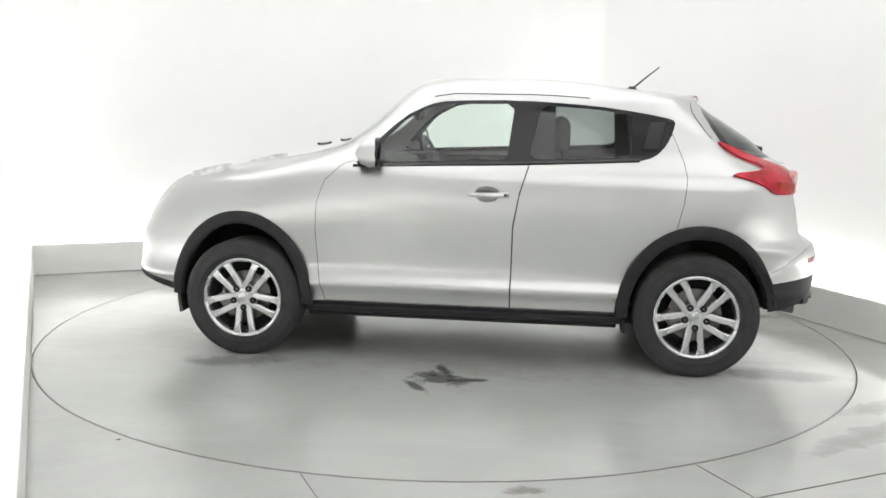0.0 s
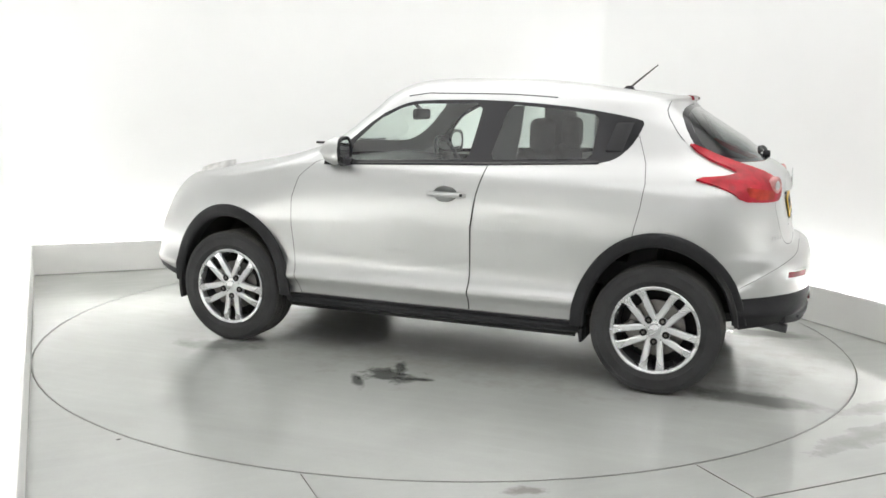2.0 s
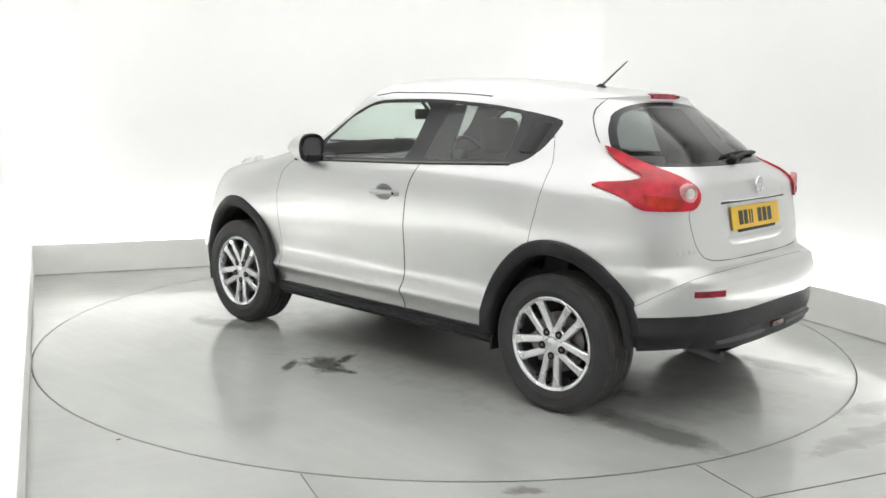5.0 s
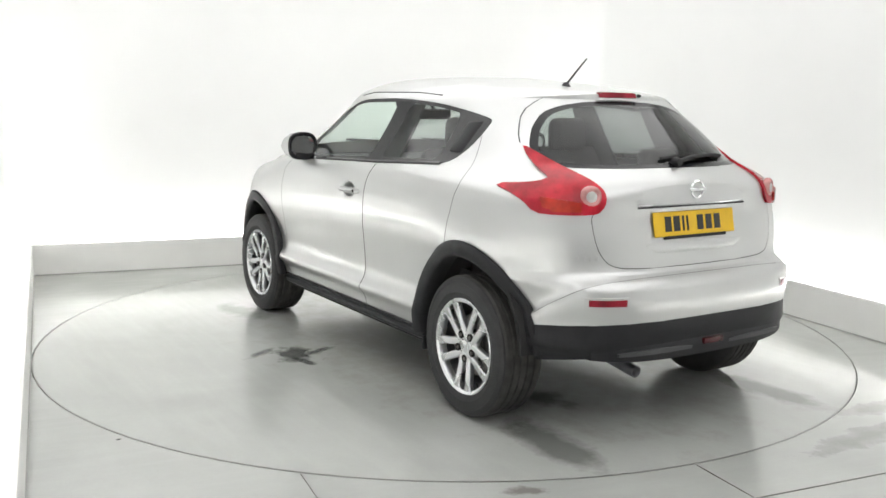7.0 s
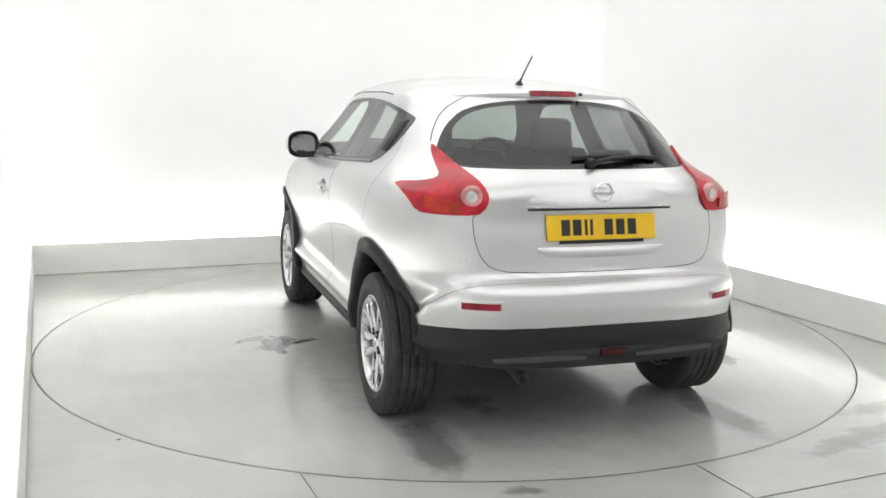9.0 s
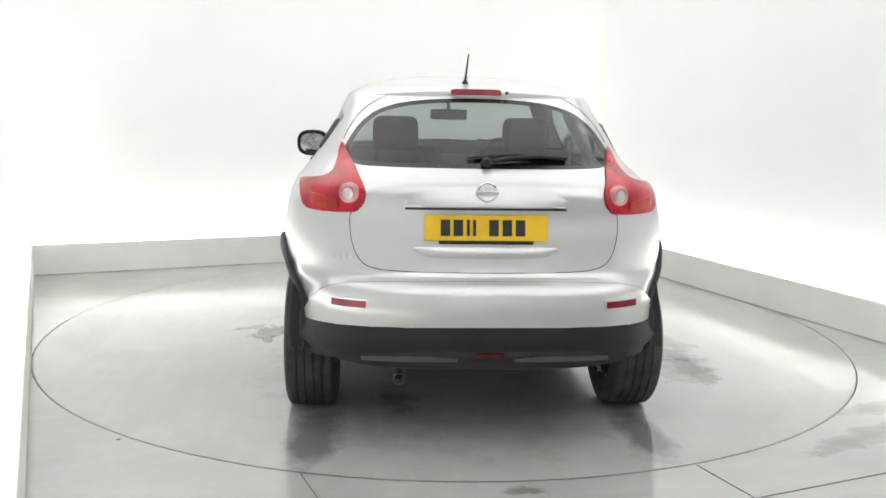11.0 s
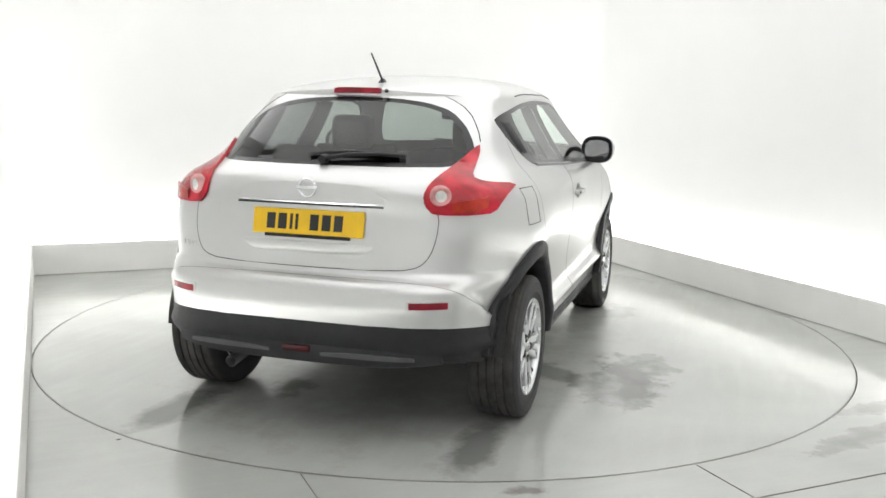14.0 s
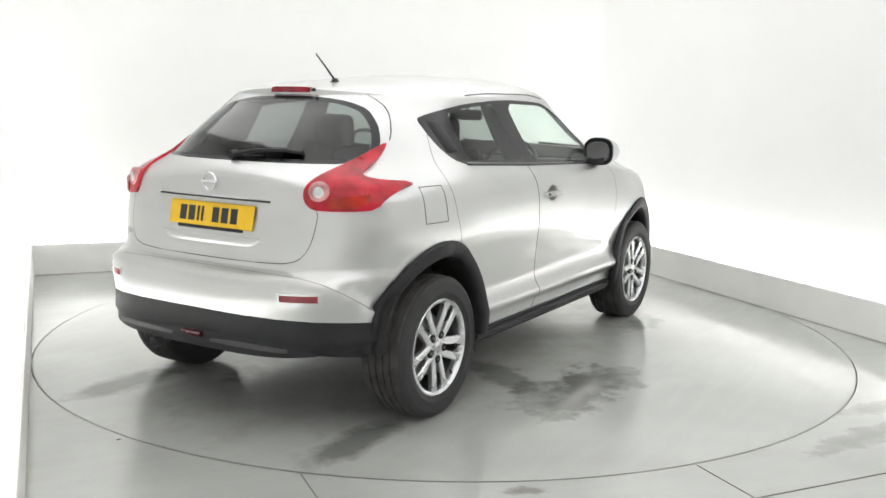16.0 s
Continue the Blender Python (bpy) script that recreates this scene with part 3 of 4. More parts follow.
def build_body(car):
    bm, rows = shell(body_levels())
    bm.faces.new(rows[-1])
    side = lambda c: abs(c.y) > 0.30 and -1.9 < c.x < 1.9
    rear = lambda c: c.x < -1.0
    fore = lambda c: c.x > 0.2
    for hx in (-HUB_X, HUB_X):
        score(bm, oval(hx, HUB_Z, ARCH_A, ARCH_B), (0, 2), side)
    score(bm, oval(*CUP, 32), (0, 2), side)
    for poly in (WINDOW, PANE_FRONT, PANE_REAR, DOOR_FRONT, DOOR_REAR):
        score(bm, poly, (0, 2), side)
    for poly in (TAIL_PANE, TAIL_GLASS, TAILGATE, LAMP, mirrored(LAMP)):
        score(bm, poly, (1, 2), rear)
    score(bm, SCREEN, (1, 2), fore)
    score(bm, [(-3, .325), (3, .325)], (0, 2), lambda c: True, False)
    score(bm, VALANCE_TOP, (0, 2), lambda c: c.x < -1.5, False)
    score(bm, [(-2.1, .40), (-1.85, .385), (-1.5, .33), (-1.2, .31)], (0, 2), lambda c: c.x < -1.2, False)
    score(bm, [(1.5, .325), (1.6, .325), (2.15, .42), (2.3, .42)], (0, 2), lambda c: c.x > 1.4, False)
    score(bm, [(1.5, .37), (1.6, .37), (2.15, .465), (2.3, .465)], (0, 2), lambda c: c.x > 1.4, False)
    score(bm, BUMPER_TOP, (0, 2), lambda c: c.x < -1.5, False)
    bm.normal_update()
    bins = {}
    for f in bm.faces:
        c = f.calc_center_median()
        lr = 0 if c.y > 0 else 1
        xz, yz = (c.x, c.z), (c.y, c.z)
        if any(((c.x - hx) / ARCH_A) ** 2 + ((c.z - HUB_Z) / ARCH_B) ** 2 < 1.0 for hx in (-HUB_X, HUB_X)) and side(c):
            continue
        if side(c) and ((c.x - CUP[0]) / CUP[2]) ** 2 + ((c.z - CUP[1]) / CUP[3]) ** 2 < 1:
            continue
        if c.z < .27 and -1.2 < c.x < 1.2:
            continue
        if c.x > 1.5 and c.z < np.interp(c.x, [1.6, 2.15], [.325, .42]):
            continue
        if c.x < -1.25 and c.z < np.interp(c.x, [-2.1, -1.85, -1.5, -1.2], [.40, .385, .33, .31]):
            continue
        if side(c) and inside(xz, PANE_FRONT):
            key = ("front_window", lr)
        elif side(c) and inside(xz, PANE_REAR):
            key = ("rear_window", lr)
        elif side(c) and inside(xz, WINDOW):
            key = ("window_trim", lr)
        elif rear(c) and (inside(yz, LAMP) or inside(yz, mirrored(LAMP))):
            key = ("tail_lamp", lr)
        elif rear(c) and inside(yz, TAIL_GLASS):
            key = ("tail_window", 0)
        elif rear(c) and inside(yz, TAIL_PANE):
            key = ("tail_border", 0)
        elif fore(c) and inside(yz, SCREEN):
            key = ("windscreen", 0)
        elif rear(c) and inside(yz, TAILGATE) and c.z < 1.2:
            key = ("tailgate", 0)
        elif c.z < .325 and -1.0 < c.x < 1.0:
            key = ("sill", lr)
        elif c.x < -1.5 and c.z < np.interp(c.x, [p[0] for p in VALANCE_TOP], [p[1] for p in VALANCE_TOP]):
            key = ("rear_valance", 0)
        elif c.z < .325 or c.x > 1.5 and c.z < np.interp(c.x, [1.6, 2.15], [.37, .465]):
            key = ("front_valance", 0)
        elif side(c) and inside(xz, DOOR_FRONT):
            key = ("front_door", lr)
        elif side(c) and inside(xz, DOOR_REAR):
            key = ("rear_door", lr)
        elif c.x < -1.5 and c.z < np.interp(c.x, [p[0] for p in BUMPER_TOP], [p[1] for p in BUMPER_TOP]):
            key = ("rear_bumper", 0)
        else:
            key = ("body", 0)
        bins.setdefault(key, []).append(f)
    made = {}
    for (name, lr), faces in bins.items():
        nb, seen = bmesh.new(), {}
        for f in faces:
            vs = []
            for v in f.verts:
                if v not in seen:
                    seen[v] = nb.verts.new(v.co)
                vs.append(seen[v])
            try:
                nb.faces.new(vs)
            except ValueError:
                pass
        look_of = {
            "front_window": (GLASS, "clear greenish side window"), "rear_window": (GLASS_REAR, "tinted rear side window"),
            "window_trim": (GLOSS_BLACK, "gloss black window surround"), "tail_lamp": (RED_LENS, "red boomerang-shaped tail lamp"),
            "tail_window": (GLASS_TAIL, "dark tinted rear window"), "tail_border": (GLOSS_BLACK, "black border of the rear window"), "windscreen": (GLASS, "clear windscreen"),
            "tailgate": (PAINT, ""), "sill": (BLACK_PLASTIC, "black plastic sill"), "rear_valance": (BLACK_PLASTIC, "black plastic lower bumper"),
            "front_valance": (BLACK_PLASTIC, "black plastic lower bumper"), "front_door": (PAINT, ""), "rear_door": (PAINT, ""),
            "rear_bumper": (PAINT, ""), "body": (PAINT, "")}[name]
        nb.normal_update()
        if name in ("front_door", "rear_door", "tailgate"):
            shrink(nb, 0.0034)
        if name == "rear_bumper":
            shrink(nb, 0.0022)
        if name == "tail_lamp":
            lift(nb, 0.012)
        ob = part(name, nb, look_of[0], car, look_of[1], angle=50, keep=True)
        if name in ("front_window", "windscreen"):
            ob.visible_shadow = False
        made[(name, lr)] = ob
    bm.free()
    # dark tub behind the panels
    tub, rows = shell([.24, .30, .36, .45, .55, .65, .75, .85, .95, 1.02, 1.06], 0.022)
    dead = [f for f in tub.faces if any(((f.calc_center_median().x - hx) / (ARCH_A + .03)) ** 2 + ((f.calc_center_median().z - HUB_Z) / (ARCH_B + .03)) ** 2 < 1 for hx in (-HUB_X, HUB_X))
            and abs(f.calc_center_median().y) > .3 or f.calc_center_median().x < -1.2 and f.calc_center_median().z < .44 or f.calc_center_median().x > 1.3 and f.calc_center_median().z < .44]
    bmesh.ops.delete(tub, geom=dead, context="FACES")
    part("inner_tub", tub, DARK_LINER, car, "dark inner lining")
    part("underbody", prism([(1.60, .235), (1.60, .29), (-1.0, .31), (-1.78, .46), (-1.78, .41), (-1.0, .235)], -.66, .66, .01), DARK_LINER, car, "dark underbody")
    return made


def build_arches(car):
    """Black wheel-arch mouldings and dark liners."""
    for hx in (HUB_X, -HUB_X):
        for sy in (1, -1):
            arc = (0, 182) if hx > 0 else (-2, 174)
            rings = []
            for k in range(41):
                t = radians(arc[0] + (arc[1] - arc[0]) * k / 40)
                c, s = math.cos(t), math.sin(t)
                row = []
                for da, out in ((-.030, -.085), (-.034, .0), (-.028, .008), (-.010, .016), (.028, .013), (.035, .006), (.035, -.02)):
                    a, b = ARCH_A + da + .006, ARCH_B + da + .006
                    x, z = hx + a * c, HUB_Z + b * s
                    xs, zs = hx + (ARCH_A + .02) * c, max(.26, HUB_Z + (ARCH_B + .02) * s)
                    base = side_y(xs, .44) - .15 * (.44 - zs) if zs < .44 else max(side_y(xs, zs), side_y(xs, .44) - .010)
                    if hx < 0 and c < 0:
                        base = side_y(xs, max(zs, .56)) + .010 - .06 * max(0.0, .56 - zs)
                    row.append((x, sy * (base + out), z))
                rings.append(row)
            part("wheel_arch", loft(rings), BLACK_PLASTIC, car, "black plastic wheel-arch moulding")
            liner = []
            for k in range(25):
                t = radians(-14 + (arc[1] + 14) * k / 24)
                c, s = math.cos(t), math.sin(t)
                a, b = ARCH_A - .012, ARCH_B - .012
                liner.append([(hx + a * c, sy * .40, HUB_Z + b * s), (hx + a * c, sy * .83, HUB_Z + b * s),
                              (hx + (a + .02) * c, sy * .83, HUB_Z + (b + .02) * s), (hx + (a + .02) * c, sy * .40, HUB_Z + (b + .02) * s)])
            part("arch_liner", loft(liner), DARK_LINER, car, "dark arch liner")
            well = [(hx + (ARCH_A + .01) * math.cos(t), HUB_Z + (ARCH_B + .01) * math.sin(t)) for t in (radians(-10 + (arc[1] + 10) * k / 24) for k in range(25))]
            part("arch_back", prism(well, sy * .40, sy * .415), DARK_LINER, car)


def build_wheel(car):
    """One wheel about its own hub, face towards +y; the others are copies."""
    R = 0.334
    wheel = part("wheel", revolve([(.203, -.19), (.206, -.02), (.209, .012), (.214, .018), (.224, .021), (.228, .018), (.228, .010), (.219, -.02), (.214, -.19)], 64, closed=True), ALLOY, car, "five twin-spoke alloy wheel")
    prof = [(.214, -.195), (.25, -.205), (.295, -.208), (.318, -.200), (.326, -.188), (.322, -.18), (.322, -.002), (.328, .004), (.325, .014), (.312, .022), (.300, .026), (.298, .0245), (.270, .027), (.255, .027), (.252, .024), (.236, .021), (.222, .010), (.214, -.01)]
    part("tyre", revolve(prof, 72, closed=True), RUBBER, wheel, "black ribbed tyre")
    tread, y = [(.318, -.194), (.330, -.185)], -.178
    while y < -.01:
        tread += [(.333, y), (.334, y + .026), (.325, y + .029), (.325, y + .035)]
        y += .038
    tread += [(.333, .000), (.329, .008), (.318, .006)]
    part("tread", revolve(tread, 72, closed=True), TREAD, wheel, "dusty ribbed tread")
    part("rim_barrel", revolve([(.20, -.17), (.205, -.03), (.211, -.005), (.211, -.03), (.206, -.17)], 48, closed=True), BARREL, wheel)
    part("brake_disc", revolve([(.0, -.075), (.145, -.075), (.145, -.055), (.075, -.05), (.07, -.03), (0, -.03)], 40), STEEL, wheel, "brake disc behind the spokes")
    part("back_plate", revolve([(.0, -.15), (.205, -.15), (.205, -.145), (.0, -.145)], 32), DARK_LINER, wheel)
    part("caliper", box((.07, .05, .14), (.115, -.06, .03), .012), STEEL, wheel)
    spoke = None
    for k in range(5):
        for side in (-1, 1):
            if spoke is None:
                rings = []
                for r, wd, yo, th in ((.030, .022, .002, .03), (.075, .033, .005, .03), (.12, .034, .009, .028), (.17, .037, .013, .026), (.196, .043, .014, .026), (.206, .054, .014, .026), (.219, .074, .013, .024)):
                    off = .024 + .019 * min(1.0, max(0.0, (r - .03) / .166))
                    b = .006
                    rings.append([(off - wd / 2, yo - th, r), (off - wd / 2, yo - b, r), (off - wd / 2 + b, yo, r), (off + wd / 2 - b, yo, r),
                                  (off + wd / 2, yo - b, r), (off + wd / 2, yo - th, r)])
                spoke = part("spoke", loft(rings), ALLOY, wheel, angle=30)
                ob, base = spoke, spoke
            else:
                ob = new("spoke", base.data)
                ob.parent = wheel
            m = Matrix.Rotation(radians(72 * k), 4, "Y") @ Matrix.Diagonal((side, 1, 1, 1))
            ob.matrix_basis = m
    part("hub", revolve([(0, -.03), (.080, -.03), (.082, -.010), (.074, .000), (.036, .004), (.034, .001), (.0, .001)], 40), ALLOY, wheel)
    part("centre_cap", revolve([(0, .012), (.020, .011), (.029, .007), (.031, 0), (.031, -.004)], 32), ALLOY, wheel, "silver centre cap")
    for k in range(5):
        a = radians(72 * k)
        spot_at = pose(.060 * math.sin(a), .003, .060 * math.cos(a))
        part("nut_socket", revolve([(0, .001), (.0165, .001), (.0172, .0035), (.0186, .0035), (.0190, -.006)], 16), DARK_LINER, wheel, "dark wheel nut socket", at=spot_at)
        part("wheel_nut", revolve([(0, .0065), (.0065, .006), (.0085, .003), (.0085, -.004)], 6), STEEL, wheel, "steel wheel nut", at=spot_at)
    bm = box((.006, .006, .03), (.0, .004, -.195))
    part("valve", bm, DARK_LINER, wheel)
    wheel.matrix_basis = pose(HUB_X, WHEEL_Y + .004, HUB_Z) @ Matrix.Rotation(radians(38), 4, "Y")
    spots = [(HUB_X, -WHEEL_Y - .004, 180, 25), (-HUB_X, WHEEL_Y, 0, 34), (-HUB_X, -WHEEL_Y, 180, 40)]
    for x, y, rz, roll in spots:
        twin = copy_thing(wheel, pose(x, y, HUB_Z, 0, 0, rz) @ Matrix.Rotation(radians(roll), 4, "Y"))
    return wheel


WHEEL_Y = 0.848


def surface_strip(pts, width, lift_by, thick):
    """A narrow raised bead along (y, z) points on the tail."""
    rings = []
    for y, z in pts:
        x = back_x(y, z)
        rings.append([(x + .004, y, z - width / 2), (x - lift_by, y, z - width / 2 + .003), (x - lift_by, y, z + width / 2 - .003), (x + .004, y, z + width / 2)])
    return loft(rings)


def build_tail(car, made):
    gate = made[("tailgate", 0)]
    bumper = made[("rear_bumper", 0)]
    # blade above the plate
    ys = [.36 * (i / 12 - 1) for i in range(25)]
    rings = []
    for y in ys:
        e = 1 - (abs(y) / .36) ** 4 * 1.2
        x = back_x(y, 1.02)
        rings.append([(x + .01, y, 1.008), (x - .020 * e, y, 1.003), (x - .027 * e, y, 1.008), (x - .026 * e, y, 1.015), (x - .014 * max(0.0, e), y, 1.020 + .026 * math.sqrt(max(0.0, 1 - (abs(y) / .36) ** 3))), (x + .006, y, 1.026 + .062 * math.sqrt(max(0.0, 1 - (abs(y) / .36) ** 3)))])
    part("blade", loft(rings), PAINT, gate, "moulded silver blade over the plate", angle=16)
    # black bead that draws the shadow below the chrome strip
    part("plate_lamp_slot", surface_strip([(.34 * (i / 10 - 1), .9955) for i in range(21)], .012, .007, 0), GLOSS_BLACK, gate, "black strip standing in for the shadow under the chrome strip")
    rings = []
    for y in ys:
        e = 1 - (abs(y) / .36) ** 4 * 1.2
        x = back_x(y, 1.02)
        rings.append([(x - .022 * e, y, 1.0025), (x - .029 * e, y, 1.0035), (x - .030 * e, y, 1.008), (x - .026 * e, y, 1.0095)])
    part("chrome_strip", loft(rings), CHROME, gate, "bright chrome strip")
    # lower lip of the plate recess
    ys2 = [.30 * (i / 12 - 1) for i in range(25)]
    rings = []
    for y in ys2:
        e = max(-.2, 1 - (abs(y) / .28) ** 4)
        x = back_x(y, .82)
        rings.append([(x + .01, y, .850), (x - .002 * e, y, .838), (x - .011 * e, y, .822), (x - .009 * e, y, .808), (x + .01, y, .775)])
    part("recess_lip", loft(rings), PAINT, gate)
    # plate
    xp = rear_x(.92)
    tilt = math.degrees(math.atan2(rear_x(.97) - rear_x(.87), .10))
    plate = part("number_plate", box((.006, .520, .111), bevel=.003, seg=1), PLATE_YELLOW, gate, "yellow rear plate with dark bars", at=pose(xp - .008, 0, .921, 0, tilt, 0))
    part("plate_holder", box((.012, .40, .016), bevel=.003, seg=1), BLACK_PLASTIC, plate, "black strip below the plate", at=pose(.002, 0, -.060))
    for y, w in ((.172, .040), (.118, .040), (.076, .013), (.050, .013), (-.032, .040), (-.088, .040), (-.144, .040)):
        part("plate_bar", box((.002, w, .068)), PLATE_BLACK, plate, at=pose(-.0035, y, 0), smooth=False)
    # round badge
    ring = revolve([(.034, .0), (.036, .005), (.041, .006), (.044, .0)], 32)
    part("badge_ring", ring, CHROME, gate, "round chrome badge", at=pose(back_x(0, 1.062) - .020, 0, 1.066, 0, 0, 90))
    part("badge_bar", box((.006, .098, .015), bevel=.002, seg=1), CHROME, gate, at=pose(back_x(0, 1.062) - .024, 0, 1.066, 0, 0, 0))
    # model letters, too small to read
    for i in range(4):
        y = .565 + .026 * i
        part("badge_letter", box((.003, .013, .020), bevel=.001, seg=1), ALU, made[("body", 0)], at=pose(back_x(y, .80) - .002, y, .80, 0, 0, -28))
    # wiper
    bm = tube([(back_x(0, 1.175) - .02, -.015, 1.178), (back_x(-.1, 1.195) - .03, -.12, 1.198), (back_x(-.24, 1.205) - .03, -.26, 1.205), (back_x(-.36, 1.20) - .025, -.37, 1.198)], .011, 8, taper=.6)
    wiper = part("rear_wiper", bm, BLACK_PLASTIC, car, "black rear wiper")
    part("wiper_pivot", revolve([(0, .03), (.018, .028), (.024, .0), (.024, -.01)], 20), BLACK_PLASTIC, wiper, at=pose(back_x(0, 1.172) - .008, -.01, 1.176, 0, 0, 90))
    rings = []
    for i in range(13):
        y = .07 - .44 * i / 12
        z = 1.192 + .012 * math.sin(math.pi * i / 12)
        x = back_x(y, z)
        rings.append([(x - .006, y, z - .006), (x - .020, y, z - .004), (x - .022, y, z + .008), (x - .008, y, z + .006)])
    part("wiper_blade", loft(rings), RUBBER, wiper)
    # roof spoiler lip
    rings = []
    for i in range(31):
        y = .50 * (i / 15 - 1)
        e = max(0.0, 1 - (abs(y) / .50) ** 3)
        x = back_x(y, 1.452)
        top = 1.482 - .10 * y * y
        rings.append([(x + .02, y, 1.440 - .06 * y * y), (x - .002 * e, y, 1.447 - .06 * y * y), (x - .005 * e, y, 1.456 - .06 * y * y), (x - .002 * e, y, top - .006),
                      (x + .02, y, top + .001), (x + .14, y, top + .003 - .01 * (1 - e))])
    part("spoiler", loft(rings), PAINT, car, "silver roof spoiler lip")
    # shut line of the tailgate, from the roof down beside the glass
    for sy in (1, -1):
        rings = []
        for y, z in ((.34, 1.468), (.40, 1.455), (.455, 1.432), (.505, 1.402), (.545, 1.366), (.575, 1.326), (.598, 1.288), (.614, 1.252)):
            x = back_x(y, z)
            rings.append([(x + .004, sy * (y - .002), z - .001), (x - .0012, sy * (y - .0007), z - .0005), (x - .0004, sy * (y + .0022), z + .001), (x + .004, sy * (y + .003), z + .001)])
        part("shut_line", loft(rings), GLOSS_BLACK, car, "dark shut line of the tailgate")
    # high brake lamp
    rings = []
    for i in range(13):
        y = .118 * (i / 6 - 1)
        e = .85 if i in (0, 12) else 1
        x = back_x(y, 1.452) - .012
        rings.append([(x + .02, y, 1.457), (x - .004, y, 1.458), (x - .006, y, 1.461), (x + .001, y, 1.457 + .027 * e), (x + .03, y, 1.459 + .027 * e)])
    part("brake_lamp", loft(rings), DARK_RED, car, "dark red high brake lamp")
    part("washer_jet", revolve([(0, .012), (.006, .010), (.009, 0), (.009, -.01)], 14), BLACK_PLASTIC, car, at=pose(back_x(-.145, 1.452) - .010, -.145, 1.470, 0, 0, 90))
    # reflectors
    for sy in (1, -1):
        rings = []
        for i in range(9):
            y = .50 + .145 * i / 8
            x = back_x(y, .633)
            rings.append([(x + .006, sy * y, .618), (x - .005, sy * y, .620), (x - .005, sy * y, .646), (x + .006, sy * y, .649)])
        part("reflector", loft(rings), DARK_RED, bumper, "dark red reflector strip")
        rings = []
        for i in range(9):
            y = .488 + .169 * i / 8
            x = back_x(y, .633)
            rings.append([(x + .006, sy * y, .610), (x - .0025, sy * y, .612), (x - .0025, sy * y, .654), (x + .006, sy * y, .657)])
        part("reflector_bezel", loft(rings), PAINT, bumper)
    # diffuser
    val = made[("rear_valance", 0)]
    rings = []
    for i in range(25):
        y = .62 * (i / 12 - 1)
        e = 1 - (abs(y) / .62) ** 3
        x = back_x(y, .42)
        rings.append([(x + .14, y, .375 - .02 * e), (x - .002 * e, y, .385 - .02 * e), (x - .014 * e, y, .41), (x - .010 * e, y, .44), (x + .01, y, .46), (x + .14, y, .46)])
    part("diffuser", loft(rings), BLACK_PLASTIC, val, "black rear diffuser")
    for sy in (1, -1):
        rings = []
        for i in range(11):
            y = .12 + .40 * i / 10
            e = math.sin(math.pi * min(1, max(0, (i + .6) / 11.2))) ** .5
            x = back_x(y, .42) - .006
            rings.append([(x + .03, sy * y, .395), (x - .010, sy * y, .400), (x - .012, sy * y, .406 + .016 * e), (x + .03, sy * y, .410 + .018 * e)])
        part("diffuser_trim", loft(rings), GREY_PLASTIC, val, "grey diffuser insert")
    part("fog_lamp", box((.03, .125, .028), bevel=.006), FOG_RED, val, "red rear fog lamp", at=pose(rear_x(.42) - .012, -.01, .425))
    # exhaust
    bm = revolve([(.021, -.20), (.026, -.20), (.027, .0), (.024, .003), (.022, .0)], 24, closed=True)
    ex = part("exhaust", bm, BARREL, car, "steel exhaust tip", at=pose(-1.885, .36, .300, 0, 0, 90) @ pose(0, 0, 0, -8, 0, 0))
    part("exhaust_bore", revolve([(0, -.05), (.022, -.05), (.022, -.045), (0, -.045)], 20), DARK_LINER, ex)
    part("silencer", box((.24, .46, .12), bevel=.045, seg=4), DARK_LINER, car, "dark silencer", at=pose(-1.60, .12, .36))
    # lamp details
    for lr, sy in ((0, 1), (1, -1)):
        lamp = made[("tail_lamp", lr)]
        y, z = .572, 1.050
        x = back_x(y, z)
        nx = (back_x(y + .02, z) - back_x(y - .02, z)) / .04
        turn = Matrix.Rotation(-sy * math.atan(nx), 4, "Z")
        m = Matrix.Translation((x - .015, sy * (y + .005), z)) @ turn @ pose(0, 0, 0, 0, 8, 90)
        part("lamp_ring", revolve([(.024, .008), (.036, .010), (.042, .006), (.046, 0), (.046, -.02)], 32), PINK_LENS, lamp, "pinkish ring round the reversing lamp", at=m)
        part("reversing_lamp", revolve([(0, .013), (.012, .012), (.020, .010), (.025, .006), (.025, -.02)], 32), CLEAR_LENS, lamp, "round clear reversing lamp", at=m)
        rings = []
        for i in range(9):
            yy = .625 + .125 * i / 8
            top = 1.003 + .020 * i / 8
            xx = back_x(yy, 1.003) - .020
            rings.append([(xx + .01, sy * yy, .985), (xx - .002, sy * yy, .986), (xx - .002, sy * yy, top + .022), (xx + .012, sy * yy, top + .024)])
        part("indicator", loft(rings), AMBER_LENS, lamp, "amber indicator lens")


